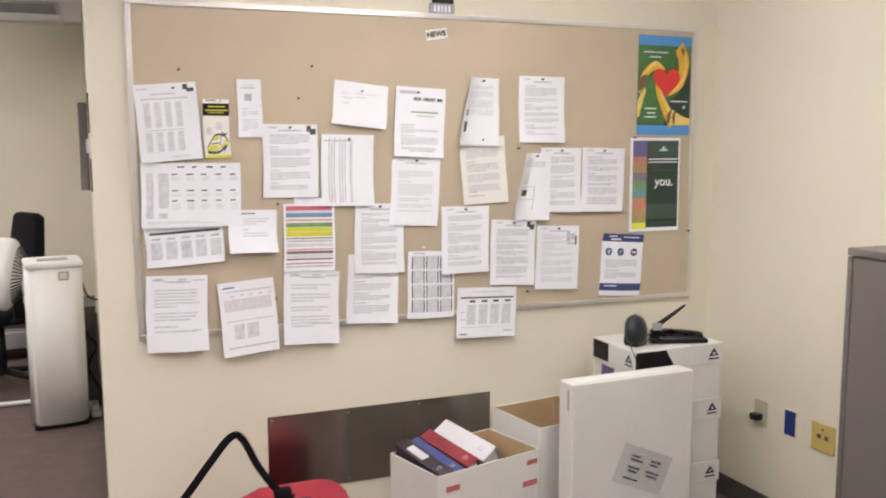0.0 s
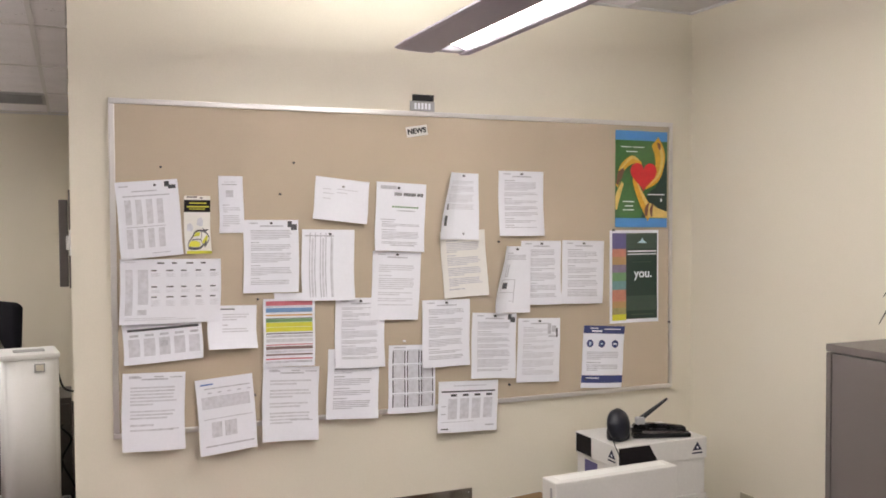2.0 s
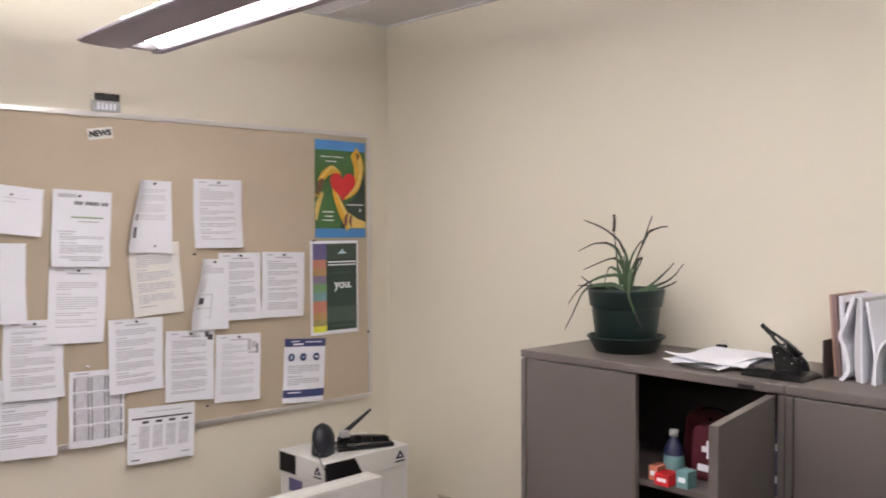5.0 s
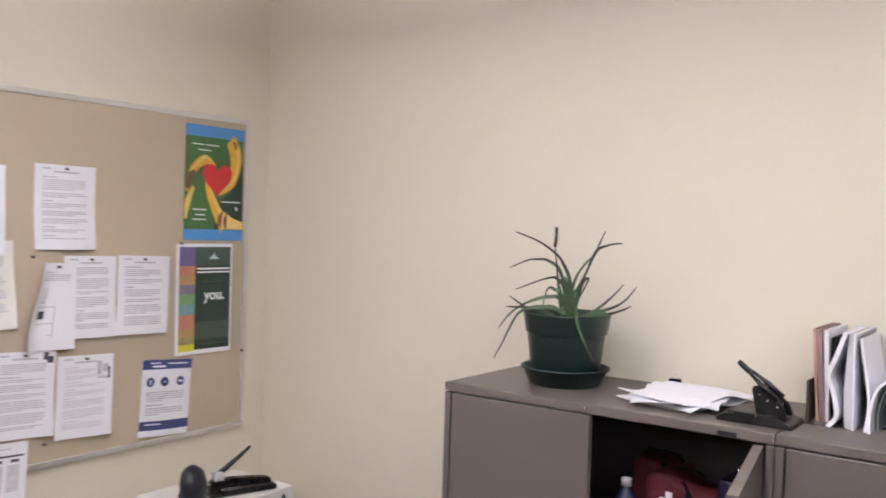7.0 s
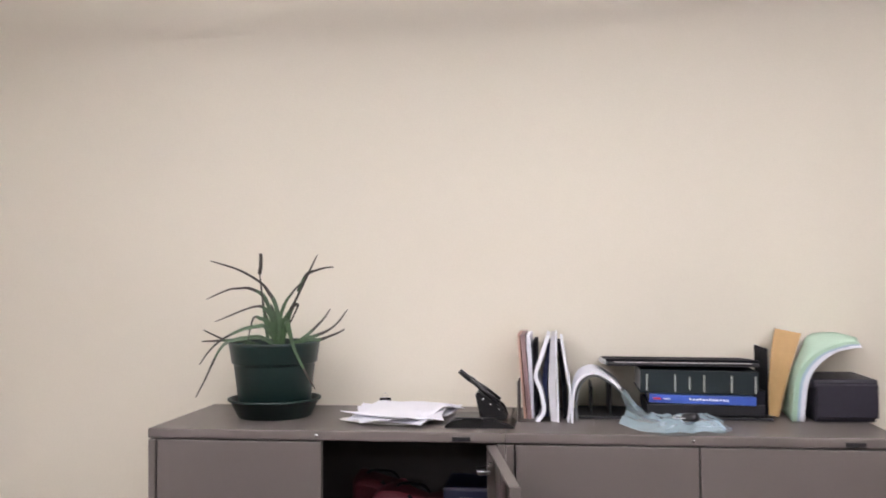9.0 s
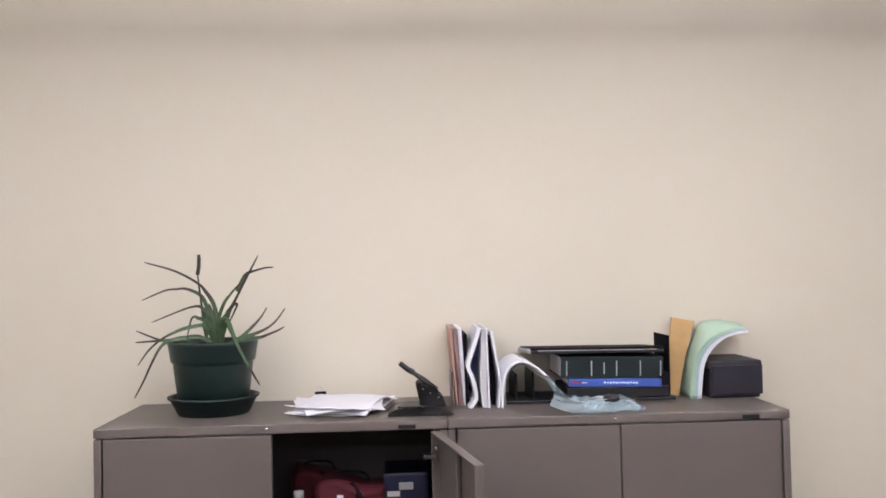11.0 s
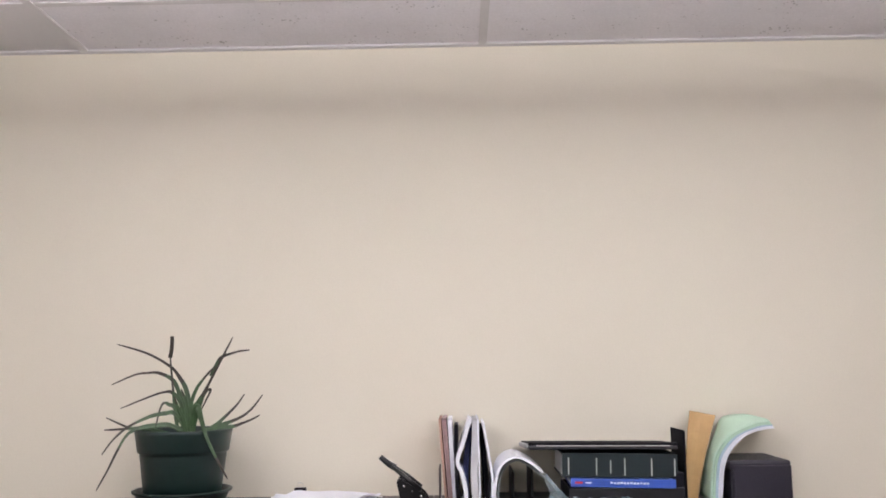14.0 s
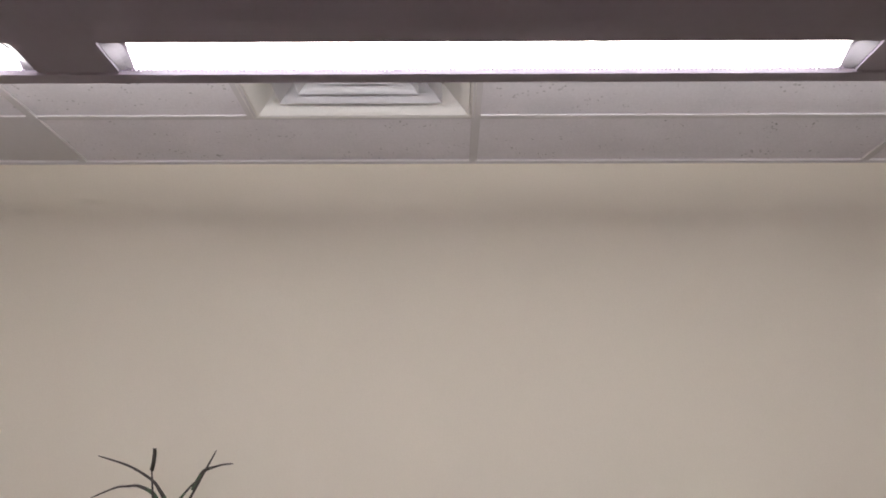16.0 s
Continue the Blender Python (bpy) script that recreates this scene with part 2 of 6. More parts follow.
def curve_points(pts, n=14):
    """A smooth line through the given points."""
    p = [Vector(q) for q in pts]
    p = [p[0] * 2 - p[1]] + p + [p[-1] * 2 - p[-2]]
    out = []
    for a, b, c, d in zip(p, p[1:], p[2:], p[3:]):
        for k in range(n):
            t = k / n
            out.append(0.5 * ((2 * b) + (c - a) * t + (2 * a - 5 * b + 4 * c - d) * t * t + (3 * b - a - 3 * c + d) * t ** 3))
    out.append(p[-2])
    return out


def add_tube(bm, pts, r0, r1=None, n=8, flat=1.0, up=(0, 0, 1)):
    """A tapered tube along a line; flat squeezes it into a strap or leaf."""
    r1 = r0 if r1 is None else r1
    rings = []
    for i, p in enumerate(pts):
        d = (pts[min(i + 1, len(pts) - 1)] - pts[max(i - 1, 0)]).normalized()
        side = d.cross(Vector(up))
        side = side.normalized() if side.length > 1e-3 else Vector((1, 0, 0))
        top = side.cross(d).normalized()
        f = i / (len(pts) - 1)
        r = r0 + (r1 - r0) * f
        rings.append([bm.verts.new(p + side * (r * math.cos(2 * math.pi * k / n)) + top * (r * flat * math.sin(2 * math.pi * k / n))) for k in range(n)])
    for a, b in zip(rings, rings[1:]):
        for k in range(n):
            bm.faces.new((a[k], a[(k + 1) % n], b[(k + 1) % n], b[k]))
    bm.faces.new(rings[0][::-1])
    bm.faces.new(rings[-1])


def tube(pts, r0, r1=None, n=8, flat=1.0, up=(0, 0, 1)):
    bm = bmesh.new()
    add_tube(bm, pts, r0, r1, n, flat, up)
    bmesh.ops.recalc_face_normals(bm, faces=bm.faces)
    return bm


def prism(outline, depth, m=None, bevel=0.0):
    """A flat outline in x and y, given thickness along z."""
    bm = bmesh.new()
    f = bm.faces.new([bm.verts.new((x, y, 0)) for x, y in outline])
    r = bmesh.ops.extrude_face_region(bm, geom=[f])
    bmesh.ops.translate(bm, vec=(0, 0, depth), verts=[v for v in r["geom"] if isinstance(v, bmesh.types.BMVert)])
    if bevel:
        bmesh.ops.bevel(bm, geom=list(bm.edges), offset=bevel, segments=2, affect="EDGES")
    bmesh.ops.recalc_face_normals(bm, faces=bm.faces)
    if m is not None:
        bmesh.ops.transform(bm, matrix=m, verts=bm.verts)
    return bm


def text_mesh(words, size, m, bold=0.001, depth=0.0004):
    """Lettering in the built-in font as a bmesh."""
    cu = bpy.data.curves.new("lettering", "FONT")
    cu.body, cu.size, cu.align_x, cu.align_y, cu.extrude, cu.offset = words, size, "CENTER", "CENTER", depth, bold
    ob = bpy.data.objects.new("lettering", cu)
    scene.collection.objects.link(ob)
    me = bpy.data.meshes.new_from_object(ob.evaluated_get(bpy.context.evaluated_depsgraph_get()))
    bpy.data.objects.remove(ob)
    bpy.data.curves.remove(cu)
    bm = bmesh.new()
    bm.from_mesh(me)
    bpy.data.meshes.remove(me)
    bmesh.ops.transform(bm, matrix=m, verts=bm.verts)
    return bm


# ---- the room ----
EAST, NORTH, END, FAR, WEST, SOUTH, TOP = 2.62, 3.38, -0.029, 8.54, -4.6, -3.6, 2.627


def slab(name, lo, hi, material, label, category="wall"):
    c = [(a + b) / 2 for a, b in zip(lo, hi)]
    ob = part(name, box((0, 0, 0), [b - a for a, b in zip(lo, hi)]), material)
    ob.location = c
    return tagged(ob, label, category, kind="structure")


slab("floor", (WEST - 0.2, SOUTH - 0.2, -0.15), (EAST + 0.2, FAR + 0.2, 0), M_CARPET, "dark brown low-pile office carpet", "floor")
slab("wall_east", (EAST, SOUTH - 0.2, 0), (EAST + 0.12, NORTH + 0.14, 2.9), M_WALL, "cream painted plaster wall behind the cabinets")
slab("wall_north", (END, NORTH, 0), (EAST, NORTH + 0.14, 2.9), M_WALL, "cream painted wall that carries the notice board")
slab("wall_partition", (END, NORTH + 0.14, 0), (END + 0.12, FAR, 2.9), M_WALL, "cream painted wall along the room behind")
slab("wall_far", (WEST, FAR, 0), (END + 0.12, FAR + 0.12, 2.9), M_WALL, "cream painted far wall of the room behind")
slab("wall_west", (WEST - 0.12, SOUTH - 0.2, 0), (WEST, FAR + 0.12, 2.9), M_WALL, "cream painted wall")
slab("wall_south", (WEST, SOUTH - 0.12, 0), (EAST, SOUTH, 2.9), M_WALL, "cream painted wall")
for lo, hi in (((EAST - 0.008, SOUTH, 0), (EAST - 0.001, NORTH - 0.01, 0.10)), ((END + 0.001, NORTH - 0.008, 0), (EAST - 0.01, NORTH - 0.001, 0.10)),
               ((END - 0.008, NORTH, 0), (END - 0.001, FAR - 0.01, 0.10)), ((WEST, FAR - 0.008, 0), (END - 0.01, FAR - 0.001, 0.10))):
    slab("baseboard", lo, hi, M_BASE, "dark brown rubber baseboard strip", "baseboard")


YTEE = 1.070


def ceiling():
    """Lay-in tiles of two by four feet between steel tees."""
    bm, tees = bmesh.new(), bmesh.new()
    px, py = 0.610, 1.216
    xs = [2.255 + px * k for k in range(-12, 2)]
    ys = [YTEE + py * k for k in range(-4, 7)]
    vent = (1.645, YTEE)
    for i, x in enumerate(xs[:-1]):
        for y in ys[:-1]:
            x0, x1, y0, y1 = max(x, WEST), min(xs[i + 1], EAST), max(y, SOUTH), min(y + py, FAR)
            if x1 - x0 < 0.02 or y1 - y0 < 0.02:
                continue
            if abs(x - vent[0]) < 0.02 and abs(y - YTEE) < 0.02:
                y0 = YTEE + 0.608
            if y0 > NORTH and x1 > END + 0.12:
                x1 = min(x1, END)
                if x1 - x0 < 0.02:
                    continue
            g = 0.006
            add_box(bm, ((x0 + x1) / 2, (y0 + y1) / 2, TOP + 0.013), (x1 - x0 - 2 * g, y1 - y0 - 2 * g, 0.016), 0.004, seg=1)
    for x in xs:
        if WEST < x < EAST:
            add_box(tees, (x, (SOUTH + FAR) / 2, TOP + 0.010), (0.024, FAR - SOUTH, 0.018))
    for y in ys:
        if SOUTH < y < FAR:
            add_box(tees, ((WEST + EAST) / 2, y, TOP + 0.0085), (EAST - WEST, 0.024, 0.018))
    add_box(tees, ((vent[0] + vent[0] + px) / 2, YTEE + 0.613, TOP + 0.0085), (px, 0.024, 0.018))
    for c, s in (((EAST - 0.011, 0, TOP + 0.004), (0.022, 2 * NORTH, 0.010)), ((1.3, NORTH - 0.011, TOP + 0.005), (2.64, 0.022, 0.010))):
        add_box(tees, c, s)
    add_box(tees, ((WEST + END) / 2, FAR - 0.011, TOP + 0.005), (END - WEST, 0.022, 0.010))
    tiles = len(bm.faces)
    piece = bpy.data.meshes.new("tees")
    tees.to_mesh(piece)
    tees.free()
    bm.from_mesh(piece)
    bpy.data.meshes.remove(piece)
    ob = part("ceiling", bm, M_TILE)
    ob.data.materials.append(M_TEE)
    for k, face in enumerate(ob.data.polygons):
        face.material_index = 0 if k < tiles else 1
    tagged(ob, "off-white fissured mineral-fibre tiles in a white steel grid", "ceiling", kind="structure")
    slab("ceiling_deck", (WEST - 0.12, SOUTH - 0.2, 2.9), (EAST + 0.2, FAR + 0.2, 3.0), M_TEE, "plain deck above the tiled ceiling", "ceiling")


ceiling()


def supply_vent(m):
    """A square ceiling diffuser with stepped cones."""
    v = thing("ceiling_vent", m, "white stepped square air diffuser set in the ceiling", "ceiling vent")
    for name, a, b, z0, z1 in (("frame", 0.606, 0.575, 0.0, 0.004), ("cone", 0.572, 0.44, 0.0, 0.060), ("cone", 0.43, 0.34, 0.004, 0.050), ("cone", 0.31, 0.22, 0.004, 0.05), ("cone", 0.19, 0.08, 0.004, 0.05)):
        bm = bmesh.new()
        rings = []
        for s, z in ((a, z0), (a, z0 + 0.003), (b, z1 + 0.003), (b, z1)):
            rings.append([bm.verts.new((x * s / 2, y * s / 2, z)) for x, y in ((-1, -1), (1, -1), (1, 1), (-1, 1))])
        for r, q in zip(rings, rings[1:] + rings[:1]):
            for k in range(4):
                bm.faces.new((r[k], r[(k + 1) % 4], q[(k + 1) % 4], q[k]))
        bmesh.ops.recalc_face_normals(bm, faces=bm.faces)
        part(name, bm, M_WHITEP if a > 0.5 else M_VENT, v)
    part("plenum", box((0, 0, 0.11), (0.59, 0.59, 0.08)), M_GREYP, v, "grey sheet-metal back")
    return v


supply_vent(pose(1.950, YTEE + 0.307, TOP - 0.001))


def return_grille(m):
    v = thing("return_grille", m, "dark grey slotted return air grille in the ceiling", "ceiling vent")
    part("backing", box((0, 0, 0.012), (0.58, 0.58, 0.01)), M_DARK, v)
    for x, y, sx, sy in ((0, 0.285, 0.60, 0.025), (0, -0.285, 0.60, 0.025), (0.2875, 0, 0.025, 0.543), (-0.2875, 0, 0.025, 0.543)):
        part("frame", box((x, y, -0.002), (sx, sy, 0.012), 0.002), M_GREYP, v)
    for k in range(13):
        part("slat", box((0, 0, 0), (0.548, 0.030, 0.003), 0, Matrix.Translation((0, -0.24 + 0.04 * k, 0.001)) @ Matrix.Rotation(radians(30), 4, "X")), M_GREYP, v)
    return v


return_grille(pose(-0.49, 7.43, TOP - 0.006))


def wing_lamp(m, lenses, upper):
    """A suspended linear lamp: two upswept wings, glowing lenses in a slot, reflector ends, hanging wires."""
    gap, units = 0.127, [1.042] + [1.103] * (lenses - 1)
    length = sum(units) + gap * lenses - 0.02
    v = thing("suspended_lamp", m, "long grey winged fluorescent lamp hung below the ceiling", "ceiling lamp", "suspended lamps")
    low = [(-0.046, 0.0), (-0.049, -0.004), (-0.110, -0.003), (-0.172, 0.001), (-0.187, 0.006), (-0.185, 0.011), (-0.150, 0.034), (-0.100, 0.060), (-0.048, 0.080)]
    high = [(0.048, 0.0), (0.052, -0.004), (0.086, -0.002), (0.098, 0.006), (0.108, 0.030), (0.114, 0.060), (0.104, 0.074), (0.048, 0.080)]
    for outline in (low, high):
        bm = bmesh.new()
        rows = [[bm.verts.new((x, -y, z)) for x, z in outline] for y in (0.0, length)]
        n = len(outline)
        for k in range(n):
            bm.faces.new((rows[0][k], rows[0][(k + 1) % n], rows[1][(k + 1) % n], rows[1][k]))
        bm.faces.new(rows[0])
        bm.faces.new(rows[1])
        bmesh.ops.recalc_face_normals(bm, faces=bm.faces)
        part("wing", bm, M_LAMPB, v)
    part("spine", box((0, -length / 2, 0.060), (0.095, length, 0.040)), M_LAMPB, v)
    teeth = bmesh.new()
    for i in range(lenses):
        unit = units[i]
        y0 = -0.045 - sum(units[:i]) - i * gap
        arch = [(-0.0455 + 0.091 * k / 10, 0.003 + 0.013 * math.sin(math.pi * k / 10)) for k in range(11)]
        bm = bmesh.new()
        rows = [[bm.verts.new((x, y, z)) for x, z in arch] for y in (y0 - 0.022, y0 - unit + 0.022)]
        for k in range(10):
            bm.faces.new((rows[0][k], rows[0][k + 1], rows[1][k + 1], rows[1][k]))
        part("lens", bm, M_LENS, v, "bright white glowing lens")
        for yy, d in ((y0, -1), (y0 - unit, 1)):
            pb = bmesh.new()
            lines = [[pb.verts.new((x, yy + d * e, z * g)) for x, z in arch] for e, g in ((0.0, 0.0), (0.011, 0.55), (0.021, 1.0))]
            for a, b in zip(lines, lines[1:]):
                for k in range(10):
                    pb.faces.new((a[k], a[k + 1], b[k + 1], b[k]))
            r = bmesh.ops.extrude_face_region(pb, geom=pb.faces[:])
            bmesh.ops.translate(pb, vec=(0, -d * 0.002, 0.003), verts=[w for w in r["geom"] if isinstance(w, bmesh.types.BMVert)])
            part("reflector_end", pb, M_REFL, v, "white curved reflector end")
            rim = bmesh.new()
            for k in range(30):
                x = -0.0445 + 0.089 * k / 30
                z = 0.002 + 0.013 * math.sin(math.pi * (k + 0.5) / 30)
                rim.faces.new([rim.verts.new(p) for p in ((x, yy + d * 0.0195, z), (x + 0.003, yy + d * 0.0195, z), (x + 0.003, yy + d * 0.026, z), (x + 0.0015, yy + d * 0.029, z), (x, yy + d * 0.026, z))])
            part("end_teeth", rim, M_LAMPB, v)
        for sx in (-1, 1):
            for k in range(170):
                y = y0 - 0.012 - k * (unit - 0.024) / 170
                teeth.faces.new([teeth.verts.new(p) for p in ((sx * 0.049, y, 0.0005), (sx * 0.049, y - 0.006, 0.0005), (sx * 0.041, y - 0.003, 0.001))])
    part("baffle_teeth", teeth, M_LAMPB, v)
    part("end_cap", box((0, -0.021, 0.020), (0.0955, 0.040, 0.036)), M_LAMPB, v)
    for i in range(1, lenses + 1):
        y = -0.045 - sum(units[:i]) - i * gap + gap / 2
        part("bridge", box((0, y, 0.003), (0.0955, gap - 0.004, 0.010)), M_LAMPB, v)
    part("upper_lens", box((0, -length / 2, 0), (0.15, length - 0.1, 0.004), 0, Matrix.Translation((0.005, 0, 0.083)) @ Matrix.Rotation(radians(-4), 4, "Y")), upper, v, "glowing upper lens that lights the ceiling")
    for y in (-0.5, -length + 0.5):
        part("hanging_wire", tube([Vector((0.02, y, 0.088)), Vector((0.02, y, TOP - m.translation.z))], 0.0015, n=6), M_CHROME, v)
    return v


LAMP_Z = 2.265
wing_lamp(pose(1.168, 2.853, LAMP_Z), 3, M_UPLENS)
# three unseen lamps, added to brighten the west side and the room behind
wing_lamp(pose(-1.35, 4.45, LAMP_Z), 3, M_UPADDED)
wing_lamp(pose(-1.35, 0.95, LAMP_Z), 3, M_UPADDED)
wing_lamp(pose(-1.75, 8.1, LAMP_Z), 3, M_UPADDED)

# ---- notice board and what hangs on it ----
BX0, BX1, BZ0, BZ1 = 0.099, 2.500, 0.921, 2.128
FACE = NORTH - 0.016


def notice_board():
    b = thing("notice_board", pose((BX0 + BX1) / 2, NORTH, (BZ0 + BZ1) / 2), "large tan fabric notice board in a thin aluminium frame", "notice board")
    w, h = BX1 - BX0, BZ1 - BZ0
    (part("panel", box((0, -0.009, 0), (w - 0.03, 0.014, h - 0.03), 0.001), M_FABRIC, b))
    for c, s in (((0, -0.010, h / 2 - 0.010), (w, 0.020, 0.020)), ((0, -0.010, -h / 2 + 0.010), (w, 0.020, 0.020)),
                 ((-w / 2 + 0.010, -0.010, 0), (0.020, 0.020, h - 0.041)), ((w / 2 - 0.010, -0.010, 0), (0.020, 0.020, h - 0.041))):
        part("frame", box(c, s, 0.003), M_ALU, b)


notice_board()


class Sheet:
    """A pinned sheet: centre x, z on the board, width, height, tilt in degrees, layer above the fabric, curls in metres."""

    def __init__(self, x, z, w, h, tilt=0.0, layer=1, foot=0.010, left=0.0, right=0.0, wave=0.005, taper=0.0):
        self.taper = taper
        self.w, self.h, self.layer, self.foot, self.left, self.right, self.wave = w, h, layer, foot, left, right, wave
        self.phase = x * 7 + z * 3
        self.m = Matrix.Translation((x, FACE - 0.002 * layer, z)) @ Matrix.Rotation(radians(-tilt), 4, "Y")
        self.ob = None

    def at(self, u, v, lift=0.0):
        """The place of (u, v), each 0 to 1 from the lower left corner."""
        low, lu, ru = 1 - v, max(0, 1 - u / 0.45), max(0, (u - 0.6) / 0.4)
        out = self.foot * low ** 2 + self.left * lu ** 2 * min(1, low * 2 + 0.5) + self.right * ru ** 2 * low + self.wave * math.sin(5 * u + self.phase) * low
        e = self.taper * max(0, (v - 0.12) / 0.88) ** 1.5
        sway = 0.0035 * math.sin(4.5 * low + self.phase * 2) * low * (1 if self.wave else 0)
        return Vector(((e + u * (1 - e) - 0.5) * self.w + sway, -out - lift, (v - 0.5) * self.h))

    def patch(self, bm, u0, v0, u1, v1, nu=1, nv=1, lift=0.0006):
        vs = [[bm.verts.new(self.at(u0 + (u1 - u0) * i / nu, v0 + (v1 - v0) * j / nv, lift)) for i in range(nu + 1)] for j in range(nv + 1)]
        for j in range(nv):
            for i in range(nu):
                bm.faces.new((vs[j][i], vs[j][i + 1], vs[j + 1][i + 1], vs[j + 1][i]))

    def build(self, label, material=None, name="pinned_sheet", category="paper notice"):
        bm = bmesh.new()
        self.patch(bm, 0, 0, 1, 1, 10, 10, 0.0)
        r = bmesh.ops.extrude_face_region(bm, geom=bm.faces[:])
        bmesh.ops.translate(bm, vec=(0, 0.0005, 0), verts=[v for v in r["geom"] if isinstance(v, bmesh.types.BMVert)])
        bmesh.ops.recalc_face_normals(bm, faces=bm.faces)
        self.ob = part(name, bm, material or M_PAPER)
        self.ob.matrix_basis = self.m
        tagged(self.ob, label, category, "sheets on the notice board")
        return self

    def bars(self, material, rows, name="printed_text", lift=0.0006):
        """Printed areas, each u0, v0, u1, v1, as one mesh."""
        few = len(rows) <= 4
        for group in ([[r] for r in rows] if few else [rows]):
            bm = bmesh.new()
            for u0, v0, u1, v1 in group:
                self.patch(bm, u0, v0, u1, v1, max(1, round((u1 - u0) * 8)), max(1, round(abs(v1 - v0) * 8)), lift)
            ob = part(name, bm, material, self.ob)
            if not few:
                ob["kind"] = "stuff"
        return self


def text_rows(top, bottom, step=0.022, left=0.12, right=0.88, seed=0, gaps=0.22):
    """Lines of running text set in paragraphs of three to seven lines, with ragged ends and the odd heading."""
    rng = random.Random(seed)
    out, v = [], top
    while v > bottom:
        count = rng.randint(2, 6) if gaps else 99
        if gaps and rng.random() < 0.4:
            out.append((left, v - step * 0.5, left + (right - left) * rng.uniform(0.2, 0.5), v))
            v -= step * 1.3
        for k in range(count):
            if v <= bottom:
                break
            end = left + (right - left) * rng.uniform(0.3, 0.8) if k == count - 1 else right - rng.uniform(0, 0.06)
            out.append((left, v - step * 0.42, end, v))
            v -= step * 0.86
        v -= step * (0.9 if gaps else 0)
    return out


def flat(s, outline, material, name, lift):
    """A printed shape on a poster from an outline in u, v."""
    bm = bmesh.new()
    bm.faces.new([bm.verts.new(s.at(u, v, lift)) for u, v in outline])
    bmesh.ops.triangulate(bm, faces=bm.faces[:])
    bmesh.ops.recalc_face_normals(bm, faces=bm.faces)
    if sum((f.normal.y for f in bm.faces)) > 0:
        bmesh.ops.reverse_faces(bm, faces=bm.faces[:])
    part(name, bm, material, s.ob)


def band_outline(pts, widths):
    """The outline of a ribbon that follows a line."""
    p = curve_points([(u, v, 0) for u, v in pts], 8)
    n, left, right = len(p), [], []
    for i, q in enumerate(p):
        d = (p[min(i + 1, n - 1)] - p[max(i - 1, 0)]).normalized()
        w = np.interp(i / (n - 1), np.linspace(0, 1, len(widths)), widths) / 2
        left.append((q.x - d.y * w, q.y + d.x * w))
        right.append((q.x + d.y * w, q.y - d.x * w))
    return [(min(1, max(0, u)), v) for u, v in left + right[::-1]]


def pin(x, z, material, out=0.010):
    bm = lathe([(0, 0), (0.0045, 0), (0.0045, 0.002), (0.0028, 0.003), (0.0026, 0.007), (0.0042, 0.009), (0.0042, 0.0105), (0, 0.011)], 10)
    ob = smooth(part("pushpin", bm, material))
    ob.matrix_basis = Matrix.Translation((x, FACE - out, z)) @ Matrix.Rotation(radians(90), 4, "X")
    tagged(ob, "small push pin stuck in the notice board", "push pin", "push pins")


def letter(x, z, w, h, tilt, layer, label, seed, head=True, corner=False, step=0.024, top=0.86, bottom=0.12, foot=0.010, left=0.0, right=0.0, material=None, pale=False, pinned=True, taper=0.0):
    s = Sheet(x, z, w, h, tilt, layer, foot, left, right, taper=taper).build(label, material)
    s.bars(M_INKP if pale else M_INK, text_rows(top, bottom, step, 0.13, 0.87, seed))
    if head:
        s.bars(M_INK, [(0.30, 0.905, 0.72, 0.925), (0.10, 0.945, 0.26, 0.962)], "heading")
    if corner:
        s.bars(M_INKD, [(0.80, 0.90, 0.88, 0.985), (0.86, 0.86, 0.97, 0.94)], "corner_logo")
    if pinned:
        p = s.m @ s.at(0.5, 0.955)
        pin(p.x, p.z, M_INKD, FACE - p.y)
    return s


# upper row
s = Sheet(0.232, 1.702, 0.214, 0.273, 4.4, 2, 0.012).build("white sheet of number columns pinned askew on the board")
s.bars(M_INKP, [(0.12 + 0.17 * k, 0.44, 0.22 + 0.17 * k, 0.76) for k in range(4)] + [(0.12 + 0.17 * k, 0.13, 0.22 + 0.17 * k, 0.38) for k in range(4)], "number_column")
s.bars(M_INK, [(0.1, 0.80, 0.85, 0.815), (0.25, 0.86, 0.65, 0.875), (0.12, 0.40, 0.75, 0.41), (0.5, 0.05, 0.8, 0.06), (0.05, 0.93, 0.2, 0.945)], "heading")
s.bars(M_INKD, [(0.78, 0.91, 0.86, 0.98), (0.84, 0.88, 0.96, 0.93)], "corner_logo")
pin(0.250, 1.823, M_INKD, 0.008)
s = Sheet(0.397, 1.680, 0.093, 0.210, -0.4, 2, 0.004).build("narrow black, white and yellow printed card", M_PAPER2, category="card")
s.bars(M_BLACKPRINT, [(0, 0.72, 1, 0.93)], "black_band")
s.bars(M_LEMON, [(0.2, 0.865, 0.85, 0.885), (0.1, 0.80, 0.95, 0.825), (0.2, 0.765, 0.8, 0.78)], "yellow_lettering", 0.0010)
s.bars(M_LEMON, [(0.05, 0.0, 1, 0.05)], "yellow_band")
flat(s, [(0.14, 0.12), (0.16, 0.17), (0.24, 0.215), (0.42, 0.225), (0.57, 0.20), (0.60, 0.15), (0.52, 0.115)], M_LEMON, "yellow_drawing", 0.0008)
flat(s, [(0.34, 0.295), (0.44, 0.365), (0.62, 0.375), (0.58, 0.31)], M_LEMON, "yellow_drawing", 0.0008)
flat(s, [(0.66, 0.20), (0.86, 0.33), (0.90, 0.29), (0.84, 0.20), (0.72, 0.165)], M_LEMON, "yellow_drawing", 0.0008)
